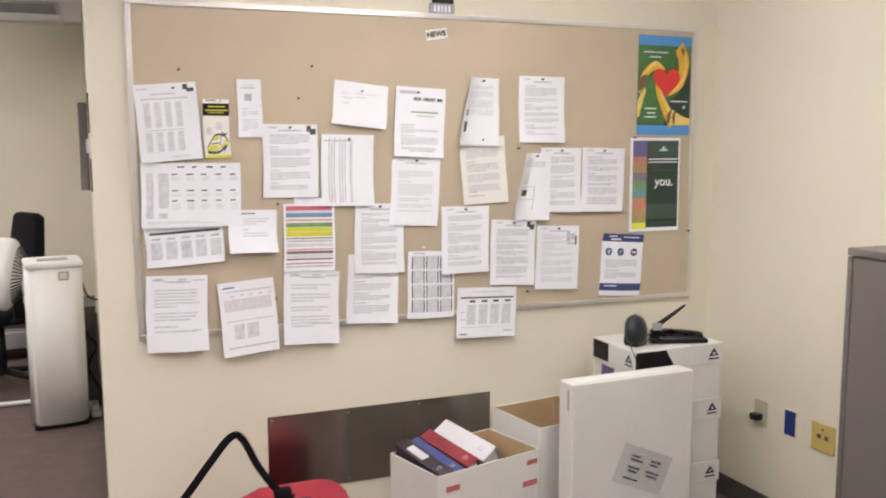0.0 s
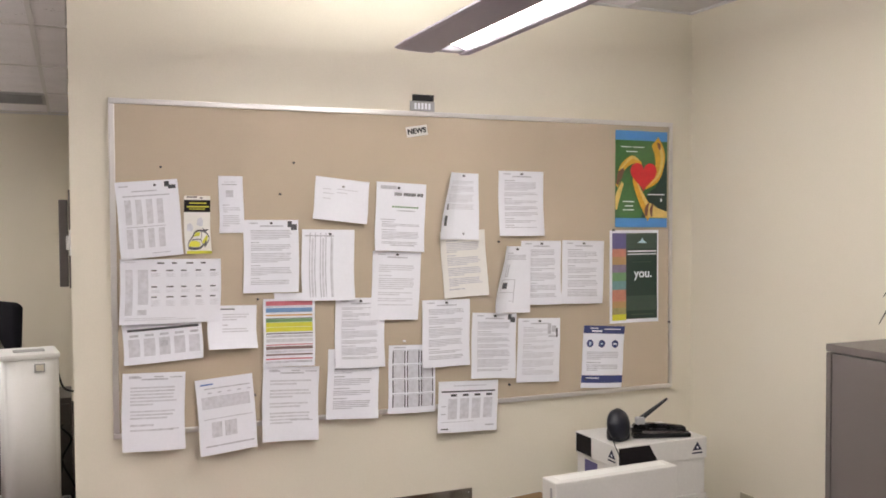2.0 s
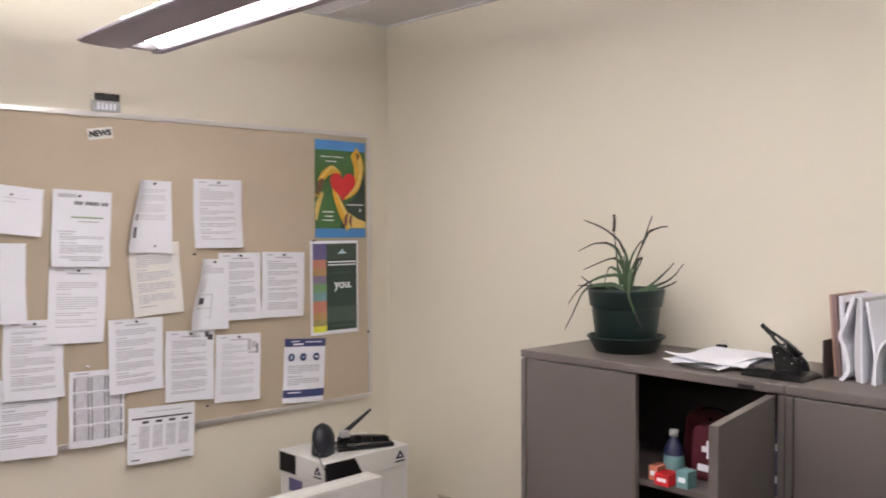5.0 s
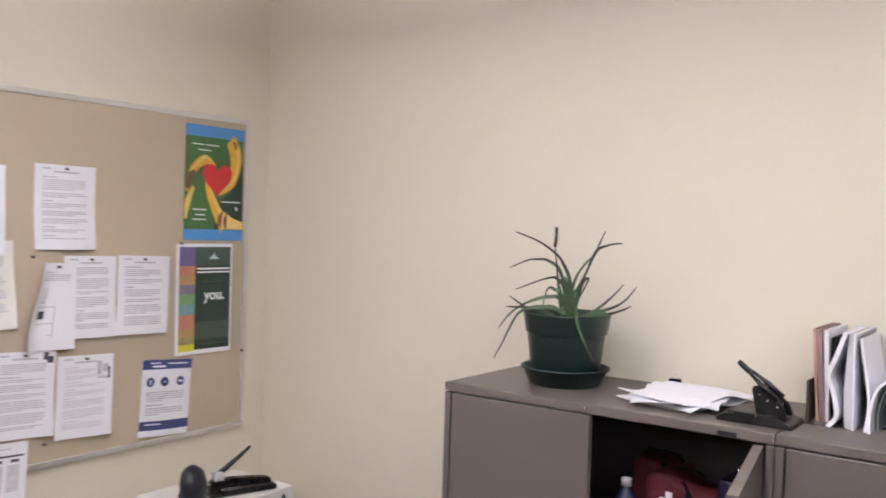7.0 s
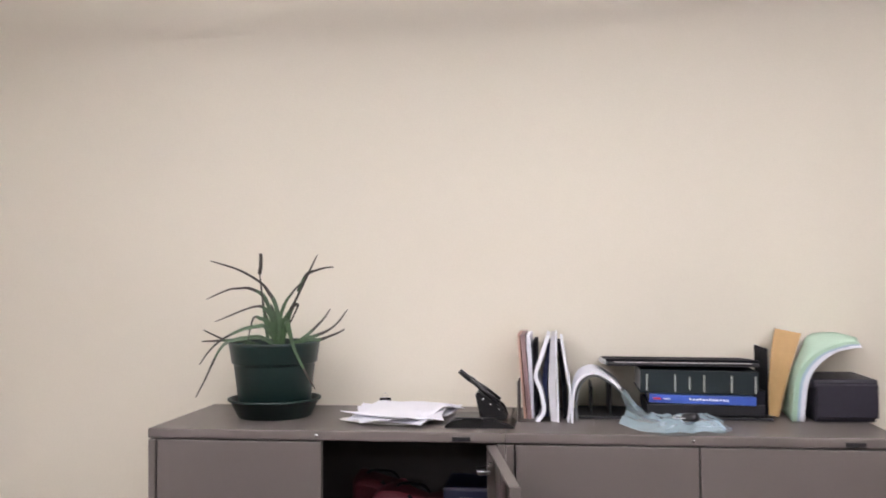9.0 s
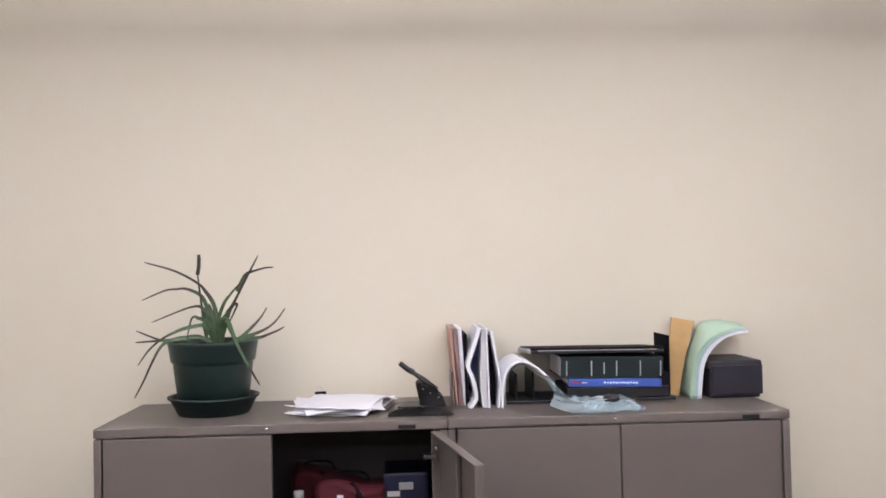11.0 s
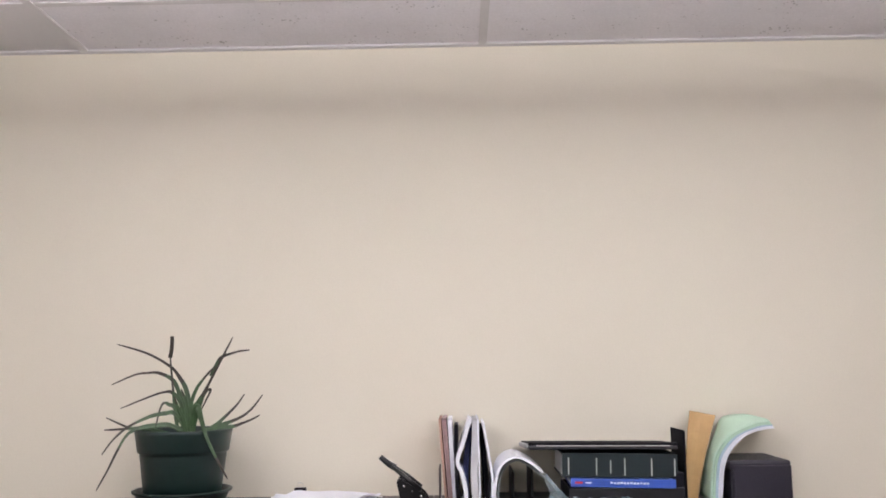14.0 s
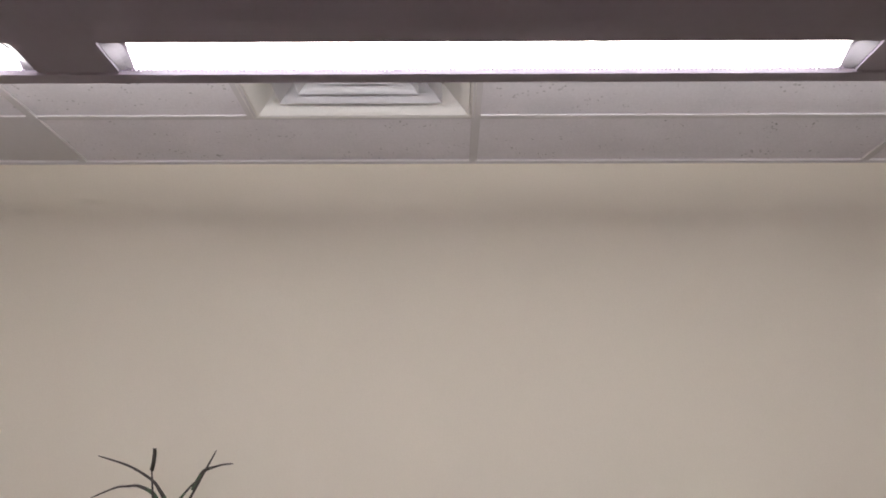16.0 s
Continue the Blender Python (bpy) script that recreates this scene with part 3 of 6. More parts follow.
for line, widths in (([(0.12, 0.11), (0.13, 0.18), (0.30, 0.29), (0.44, 0.38), (0.66, 0.40), (0.86, 0.35), (0.95, 0.27)], [0.02, 0.03, 0.03]), ([(0.12, 0.10), (0.34, 0.085), (0.58, 0.10), (0.70, 0.15), (0.86, 0.19), (0.95, 0.26)], [0.05, 0.04, 0.02]),
                     ([(0.28, 0.235), (0.46, 0.25), (0.62, 0.235), (0.66, 0.17)], [0.02, 0.02, 0.02]), ([(0.62, 0.235), (0.66, 0.32), (0.66, 0.40)], [0.02, 0.03, 0.02]), ([(0.74, 0.13), (0.80, 0.18), (0.80, 0.23)], [0.06, 0.08, 0.03]), ([(0.70, 0.44), (0.80, 0.40), (0.92, 0.42)], [0.02, 0.04, 0.02])):
    flat(s, band_outline(line, widths), M_INKD, "line_drawing", 0.0010)
flat(s, [(0.48, 0.50), (0.52, 0.60), (0.66, 0.63), (0.74, 0.56), (0.70, 0.47), (0.58, 0.48)], M_INKP, "grey_drawing", 0.0006)
flat(s, [(0.10, 0.40), (0.12, 0.51), (0.26, 0.53), (0.36, 0.46), (0.30, 0.38)], M_INKP, "grey_drawing", 0.0006)
s.bars(M_INKD, [(0.1, 0.97, 0.5, 0.99), (0.6, 0.955, 0.7, 0.975)], "mark")
s = Sheet(0.518, 1.754, 0.089, 0.210, 0.2, 2, 0.006).build("narrow white leaflet with small print pinned to the board")
s.bars(M_INKP, text_rows(0.5, 0.1, 0.04, 0.15, 0.85, 4), "printed_text")
s.bars(M_INK, [(0.15, 0.84, 0.75, 0.86), (0.25, 0.89, 0.7, 0.90), (0.3, 0.63, 0.6, 0.75)], "heading")
s = Sheet(0.939, 1.771, 0.216, 0.165, -6.2, 2, 0.012, 0, 0.008).build("small white landscape sheet with faint print")
s.bars(M_INKP, [(0.15, 0.72, 0.3, 0.74), (0.4, 0.74, 0.8, 0.76), (0.15, 0.62, 0.35, 0.64), (0.4, 0.66, 0.6, 0.68), (0.15, 0.5, 0.3, 0.52)])
pin(0.946, 1.823, M_GREYP, 0.010)
s = Sheet(1.182, 1.705, 0.210, 0.272, -2.9, 3, 0.012).build("white flyer with a bold black and green heading")
s.bars(M_INK, text_rows(0.43, 0.10, 0.024, 0.13, 0.9, 8))
s.bars(M_INKD, [(0.36 + 0.031 * k, 0.808 + 0.006 * (k % 3 == 1), 0.36 + 0.031 * k + 0.021 + 0.004 * (k % 2), 0.856) for k in range(19) if k not in (5, 14)], "bold_heading")
s.bars(M_MUTEDG, [(0.32 + 0.055 * k, 0.635, 0.32 + 0.055 * k + 0.042, 0.658) for k in range(10)], "green_heading")
s.bars(M_INK, [(0.42, 0.585, 0.80, 0.600)], "sub_heading")
s.bars(M_INK, [(0.08, 0.90, 0.4, 0.95), (0.1, 0.45, 0.4, 0.465), (0.3, 0.08, 0.8, 0.095)], "heading")
pin(1.174, 1.821, M_INKD, 0.010)
s = letter(1.428, 1.749, 0.189, 0.272, -1.4, 3, "white text sheet with its side curled off the board", 21, head=False, left=0.05, top=0.88, bottom=0.45, pale=True, taper=0.30)
s.bars(M_INKD, [(0.12, 0.44, 0.20, 0.53), (0.10, 0.20, 0.20, 0.35)], "small_picture")
letter(1.724, 1.760, 0.212, 0.272, -0.4, 2, "white typed letter pinned flat on the board", 5, step=0.026)
# middle row
s = Sheet(0.302, 1.442, 0.350, 0.231, -0.7, 3, 0.010, 0.004).build("wide white calendar sheet with a ruled grid", category="calendar")
s.bars(M_INKP, [(0.05, 0.14, 0.12, 0.84), (0.17, 0.30, 0.27, 0.84), (0.17, 0.14, 0.26, 0.22)], "side_note")
s.bars(M_INKD, [(0.36 + 0.145 * k, 0.925, 0.43 + 0.145 * k - 0.02 * (k % 2), 0.948) for k in range(4)] + [(0.30 + 0.147 * k, v, 0.355 + 0.147 * k + 0.015 * (k == 1), v + 0.020) for k in range(5) for v in (0.812, 0.560, 0.402)], "bold_entry")
s.bars(M_INKP, [(0.30 + 0.147 * k, v - 0.016 * n, 0.37 + 0.147 * k + 0.02 * ((k + n) % 2), v - 0.016 * n + 0.007) for k in range(5) for v, m_ in ((0.79, 5), (0.53, 4), (0.37, 7)) for n in range(1, m_)], "calendar_entry")
s.bars(M_INKP, [(0.05, 0.06, 0.75, 0.07), (0.05, 0.085, 0.55, 0.095), (0.04, 0.945, 0.16, 0.955)], "foot_note")
letter(0.665, 1.560, 0.208, 0.273, -0.4, 2, "white typed sheet with a dark corner mark", 6, corner=True, step=0.027)
s = Sheet(0.885, 1.522, 0.208, 0.273, -1.2, 3, 0.012).build("white sheet printed with narrow upright columns")
s.bars(M_INK, [(0.14 + 0.10 * k, 0.05, 0.16 + 0.10 * k, 0.95) for k in range(5)] + [(0.05, 0.90, 0.6, 0.92)], "column_rule")
s.bars(M_INKP, [(0.18, 0.05, 0.22, 0.88), (0.38, 0.05, 0.42, 0.88), (0.56, 0.05, 0.59, 0.88)], "column_entry")
pin(0.891, 1.641, M_INKD, 0.010)
letter(1.161, 1.433, 0.204, 0.270, -3.2, 2, "white sheet of centred typed lines", 7, step=0.034, pale=True, top=0.8, bottom=0.2)
letter(1.458, 1.513, 0.201, 0.272, 2.4, 2, "white typed letter pinned slightly askew", 10, step=0.03, material=M_PAPER2)
letter(1.818, 1.466, 0.193, 0.272, -1.0, 2, "white typed letter overlapped by its neighbour", 11, step=0.026)
s = letter(1.672, 1.442, 0.182, 0.279, -1.6, 4, "white sheet with small pictures, its side curled off the board", 12, head=False, left=0.045, top=0.9, bottom=0.80, taper=0.32)
s.bars(M_INKD, [(0.2, 0.36, 0.36, 0.45)], "small_picture")
s.bars(M_INK, [(0.15, 0.30, 0.55, 0.31), (0.15, 0.31, 0.17, 0.50), (0.55, 0.15, 0.57, 0.50), (0.15, 0.49, 0.55, 0.50), (0.45, 0.17, 0.55, 0.18), (0.22, 0.54, 0.25, 0.72), (0.3, 0.54, 0.33, 0.72), (0.22, 0.54, 0.33, 0.555)], "line_drawing")
letter(2.024, 1.463, 0.211, 0.274, -2.0, 2, "white typed letter beside the green poster", 13, step=0.028)
# lower rows
s = Sheet(0.270, 1.285, 0.274, 0.194, 2.6, 1, 0.010, 0, 0.006).build("white landscape sheet with a heavy black rule")
s.bars(M_INKD, [(0.06, 0.60, 0.96, 0.645)], "black_rule")
s.bars(M_INKP, [(0.06 + 0.19 * k, 0.14, 0.20 + 0.19 * k, 0.46) for k in range(5)], "table")
s.bars(M_INK, [(0.08 + 0.19 * k, 0.50, 0.19 + 0.19 * k, 0.54) for k in range(5)] + [(0.45, 0.3, 0.55, 0.4)], "ruling")
s = Sheet(0.517, 1.302, 0.179, 0.157, -1.5, 1, 0.035).build("small white sheet curling up at its foot")
s.bars(M_INKP, text_rows(0.8, 0.35, 0.07, 0.3, 0.85, 3), "printed_text")
s.bars(M_INKD, [(0.25, 0.90, 0.55, 0.925)], "mark")
s = Sheet(0.729, 1.269, 0.198, 0.257, -1.2, 3, 0.008).build("sheet printed with bright coloured bands", category="coloured chart")
bands = [(M_MUTEDR, 0.90, 0.965), (M_MUTEDB, 0.80, 0.865), (M_MUTEDO, 0.745, 0.770), (M_INKD, 0.708, 0.718), (M_MUTEDG, 0.655, 0.705), (M_LEMON, 0.585, 0.650), (M_LEMON, 0.515, 0.580), (M_INKD, 0.480, 0.496),
         (M_INK, 0.43, 0.465), (M_MUTEDR, 0.315, 0.330), (M_PLUM, 0.255, 0.300), (M_PLUM, 0.165, 0.190), (M_MUTEDR, 0.105, 0.125), (M_INK, 0.055, 0.085)]
for m_, a, b in bands:
    s.bars(m_, [(0.05, a, 0.95, b)], "colour_band")
s.bars(M_INKP, [(0.05, 0.36, 0.95, 0.41), (0.05, 0.205, 0.95, 0.24), (0.05, 0.875, 0.95, 0.893)], "grey_band")
s = Sheet(0.727, 1.405, 0.109, 0.029, -1.0, 4, 0.003).build("torn white paper strip pinned at the top of a chart", category="paper strip")
letter(1.010, 1.254, 0.202, 0.273, -1.6, 4, "white typed sheet with a dark corner mark", 14, corner=True, step=0.022)
letter(0.980, 1.054, 0.207, 0.273, -2.4, 2, "white typed sheet hanging below another", 15, head=False, step=0.03, right=0.012, pinned=False)
s = Sheet(1.227, 1.055, 0.202, 0.273, -2.0, 2, 0.008).build("white directory sheet with blocks of dark columns")
blocks = [(0.08 + 0.30 * k, 0.09 + 0.215 * j) for k in range(3) for j in range(4)]
s.bars(M_INKP, [(u + 0.03, v, u + 0.24, v + 0.18) for u, v in blocks], "entry_block")
s.bars(M_INKD, [(u, v, u + 0.025, v + 0.18) for u, v in blocks] + [(u + 0.245, v, u + 0.27, v + 0.18) for u, v in blocks], "column_edge")
s.bars(M_INK, [(0.1, 0.955, 0.35, 0.975)] + [(u, v + 0.185, u + 0.27, v + 0.195) for u, v in blocks], "heading")
pin(1.193, 1.210, M_PAPER, 0.008)
letter(1.377, 1.232, 0.211, 0.273, -0.4, 3, "white typed sheet with wide paragraphs", 16, step=0.026)
letter(1.590, 1.168, 0.206, 0.272, -3.4, 3, "white typed letter with a centred heading", 17, corner=True, step=0.024)
s = letter(1.805, 1.136, 0.204, 0.272, -2.2, 2, "pale sheet with close type and a small drawing", 18, step=0.022, pale=True, material=M_PAPER)
s.bars(M_INK, [(0.70, 0.75, 0.78, 0.92), (0.80, 0.78, 0.90, 0.88), (0.72, 0.70, 0.9, 0.73)], "small_drawing")
s.bars(M_INKD, [(0.90, 0.70, 0.94, 0.84)], "drawing_edge")
s = Sheet(1.473, 0.924, 0.270, 0.208, -2.5, 3, 0.012).build("white landscape sheet with a table and a dark rule")
s.bars(M_INKD, [(0.05, 0.78, 0.95, 0.81)] + [(0.2 + 0.2 * k, 0.70, 0.3 + 0.2 * k, 0.745) for k in range(4)] + [(0.05, 0.06, 0.17, 0.08)], "dark_rule")
s.bars(M_INKP, [(0.16 + 0.2 * k, 0.26, 0.31 + 0.2 * k, 0.66) for k in range(4)], "table")
s.bars(M_INK, [(0.25, 0.9, 0.8, 0.915), (0.05, 0.2, 0.6, 0.21), (0.8, 0.1, 0.95, 0.13), (0.05, 0.35, 0.13, 0.37), (0.05, 0.5, 0.13, 0.52)], "ruling")
for x, z, w, h, tilt, seed, label, foot in ((0.235, 1.011, 0.216, 0.279, -1.8, 30, "thick white stapled handout pinned over the lower frame", 0.016),
                                       (0.731, 0.998, 0.216, 0.280, -3.0, 32, "thick white stapled handout with faint print", 0.018)):
    s = letter(x, z, w, h, tilt, 3, label, seed, step=0.05, top=0.82, bottom=0.25, foot=foot, pale=True, pinned=False)
    s.bars(M_INK, [(0.1, 0.93, 0.3, 0.95), (0.5, 0.94, 0.65, 0.955), (0.75, 0.93, 0.95, 0.945), (0.5, 0.27, 0.9, 0.28)], "ruling")
s = Sheet(0.492, 0.980, 0.210, 0.276, 3.9, 4, 0.018, 0.01).build("white handout with tables pinned askew over the lower frame")
s.bars(M_INKP, [(0.08, 0.60, 0.92, 0.76), (0.22, 0.22, 0.38, 0.42), (0.46, 0.22, 0.66, 0.42)], "table")
s.bars(M_INK, [(0.15, 0.86, 0.95, 0.875), (0.1, 0.46, 0.95, 0.47), (0.1, 0.1, 0.95, 0.12)] + [(0.2 + 0.17 * k, 0.80, 0.27 + 0.17 * k, 0.815) for k in range(5)] + [(0.24 + 0.07 * k, 0.22, 0.255 + 0.07 * k, 0.42) for k in range(6)], "ruling")
s.bars(M_BLUE, [(0.08, 0.915, 0.3, 0.935)], "blue_heading")
# coloured notices and posters
s = Sheet(2.127, 1.086, 0.212, 0.273, -4.2, 2, 0.006).build("white notice with navy bands and three round symbols")
s.bars(M_NAVY, [(0, 0.875, 1, 1), (0, 0.08, 1, 0.20)], "navy_band")
s.bars(M_PAPER, [(0.15, 0.95, 0.35, 0.965), (0.5, 0.94, 0.9, 0.955), (0.2, 0.90, 0.45, 0.925), (0.1, 0.15, 0.4, 0.165)], "white_lettering", 0.0011)
s.bars(M_INK, text_rows(0.58, 0.24, 0.032, 0.10, 0.90, 40), "printed_text")
for k, u in enumerate((0.17, 0.45, 0.78)):
    c = s.at(u, 0.71, 0.0009)
    part("round_symbol", lathe([(0, 0), (0.017, 0), (0.017, 0.0006), (0, 0.0006)], 24, Matrix.Translation(c) @ Matrix.Rotation(radians(90), 4, "X")), M_NAVY, s.ob)
    part("symbol_mark", box(c + Vector((0, -0.0009, 0)), (0.010 if k < 2 else 0.018, 0.0004, 0.016 if k == 0 else 0.007)), M_PAPER if k == 2 else M_BLUEP, s.ob)
pin(2.034, 0.993, M_INKD, 0.006)


s = Sheet(2.330, 1.870, 0.276, 0.429, -0.6, 1, 0.003, wave=0.0).build("green poster with a red heart, yellow ribbons and blue bands", M_GREEN, "poster", "poster")
s.bars(M_SKY, [(0, 0, 1, 0.095), (0, 0.90, 1, 1)], "blue_band")
flat(s, [(0.5, 0.1), (1.0, 0.1), (1.0, 0.72), (0.78, 0.42), (0.62, 0.36)], M_GREEND, "dark_field", 0.0006)
flat(s, band_outline([(0.03, 0.42), (0.12, 0.60), (0.32, 0.70), (0.50, 0.66)], [0.05, 0.09, 0.09, 0.03]), M_YELLOW, "ribbon", 0.0010)
flat(s, band_outline([(0.76, 0.90), (0.86, 0.74), (0.80, 0.54), (0.58, 0.40)], [0.16, 0.20, 0.13, 0.02]), M_YELLOW, "ribbon", 0.0010)
flat(s, band_outline([(0.36, 0.60), (0.38, 0.46), (0.52, 0.28), (0.68, 0.12)], [0.03, 0.08, 0.13, 0.16]), M_YELLOW, "ribbon", 0.0011)
flat(s, band_outline([(0.02, 0.18), (0.05, 0.32), (0.14, 0.46)], [0.03, 0.09, 0.05]), M_STRAW, "ribbon", 0.0012)
for line, widths in (([(0.82, 0.88), (0.90, 0.74), (0.84, 0.56), (0.64, 0.43)], [0.04, 0.06, 0.04, 0.01]), ([(0.10, 0.60), (0.30, 0.72), (0.44, 0.70)], [0.02, 0.035, 0.02]), ([(0.42, 0.46), (0.56, 0.29), (0.72, 0.14)], [0.02, 0.05, 0.06])):
    flat(s, band_outline(line, widths), M_STRAW, "ribbon_light", 0.0013)
heart = []
for k in range(36):
    a = 2 * math.pi * k / 36
    heart.append((0.54 + 0.0160 * 16 * math.sin(a) ** 3, 0.545 + 0.0104 * (13 * math.cos(a) - 5 * math.cos(2 * a) - 2 * math.cos(3 * a) - math.cos(4 * a))))
flat(s, heart, M_HEART, "heart", 0.0015)
flat(s, band_outline([(0.03, 0.44), (0.09, 0.54), (0.16, 0.60)], [0.04, 0.10, 0.03]), M_BROWN, "brown_shape", 0.0018)
flat(s, [(0.66, 0.26), (0.82, 0.20), (1.0, 0.165), (1.0, 0.10), (0.62, 0.10)], M_STRAW, "pale_patch", 0.0014)
for line, widths in (([(0.585, 0.12), (0.60, 0.19), (0.64, 0.25)], [0.05, 0.07, 0.02]), ([(0.70, 0.11), (0.69, 0.18), (0.72, 0.25)], [0.03, 0.06, 0.02]), ([(0.80, 0.885), (0.84, 0.85), (0.85, 0.81)], [0.02, 0.06, 0.02])):
    flat(s, band_outline(line, widths), M_BROWN, "brown_shape", 0.0018)
s.bars(M_PAPER, [(0.1, 0.827, 0.30, 0.836), (0.33, 0.827, 0.55, 0.836), (0.2, 0.780, 0.42, 0.789), (0.62, 0.338, 0.95, 0.348), (0.14, 0.26, 0.36, 0.272), (0.18, 0.215, 0.34, 0.226), (0.14, 0.175, 0.36, 0.185), (0.87, 0.27, 0.90, 0.30)], "white_lettering", 0.0019)
s = Sheet(2.293, 1.436, 0.260, 0.413, -0.2, 1, 0.003, wave=0.0).build("dark green poster with a strip of coloured squares", M_PAPER, "poster", "poster")
s.bars(M_GREEND, [(0.33, 0.04, 0.97, 0.97)], "dark_field")
s.bars(M_GREENM, [(0.33, 0.80, 0.97, 0.97), (0.33, 0.13, 0.97, 0.29)], "green_field", 0.0009)
cols = [M_PURPLE, M_SALMON, M_TAN, M_LILAC, M_MUTEDG, M_TEAL, M_SALMON, M_TAN, M_OLIVE, M_LEMON]
vs = [0.97, 0.80, 0.715, 0.63, 0.545, 0.455, 0.36, 0.235, 0.165, 0.095, 0.03]
for k, c_ in enumerate(cols):
    s.bars(c_, [(0.05, vs[k + 1], 0.33, vs[k])], "coloured_square", 0.0010)
s.bars(M_PAPER, [(0.36, 0.765, 0.95, 0.78), (0.36, 0.735, 0.95, 0.747)], "white_lettering", 0.0012)
s.bars(M_GREENM, [(0.45, 0.65, 0.85, 0.66), (0.42, 0.08, 0.9, 0.092)], "faint_lettering", 0.0012)
flat(s, [(0.56, 0.86), (0.64, 0.895), (0.66, 0.92), (0.68, 0.895), (0.76, 0.86)], M_BLUEP, "crest", 0.0012)
part("word_you", text_mesh("you.", 0.056, Matrix.Translation(s.at(0.68, 0.53, 0.0013)) @ Matrix.Rotation(radians(90), 4, "X")), M_PAPER, s.ob, "white lower-case word")
pin(2.178, 1.644, M_INKD, 0.006)
s = Sheet(1.256, 2.049, 0.091, 0.041, 9.0, 1, 0.0, wave=0.0).build("small cream sign with black capital letters", M_PAPER2, "sign", "sign")
part("word_news", text_mesh("NEWS", 0.029, Matrix.Translation(s.at(0.49, 0.5, 0.001)) @ Matrix.Rotation(radians(90), 4, "X"), 0.0011), M_BLACKM, s.ob, "bold black capitals")
for x, z, w, h, m_, label in ((1.289, 2.184, 0.092, 0.026, M_BLACKG, "small black plate above the notice board"), (1.278, 2.148, 0.105, 0.039, M_GREYP, "grey engraved plate above the notice board")):
    ob = part("wall_plate", box((0, 0, 0), (w, 0.004, h), 0.001), m_)
    ob.location = (x, NORTH - 0.003 if z > 2.17 else NORTH - 0.022, z)
    tagged(ob, label, "wall plate")
    if m_ is M_GREYP:
        bm = bmesh.new()
        for k in range(5):
            add_box(bm, (-0.030 + 0.015 * k, -0.0026, 0), (0.009, 0.0006, 0.024))
        part("engraving", bm, M_PAPER, ob)
for x, z, m_ in ((0.272, 1.888, M_INKD), (0.754, 1.912, M_INKD), (0.701, 1.793, M_INKD), (1.617, 1.601, M_INKD), (1.665, 0.998, M_INKD), (0.597, 1.041, M_INKD), (2.479, 1.223, M_INKD), (0.613, 1.400, M_INKD)):
    pin(x, z, m_, 0.002)

# ---- steel cabinets along the east wall ----
CAB_X, CAB_TOP, CAB_W = 2.175, 1.295, 0.9195


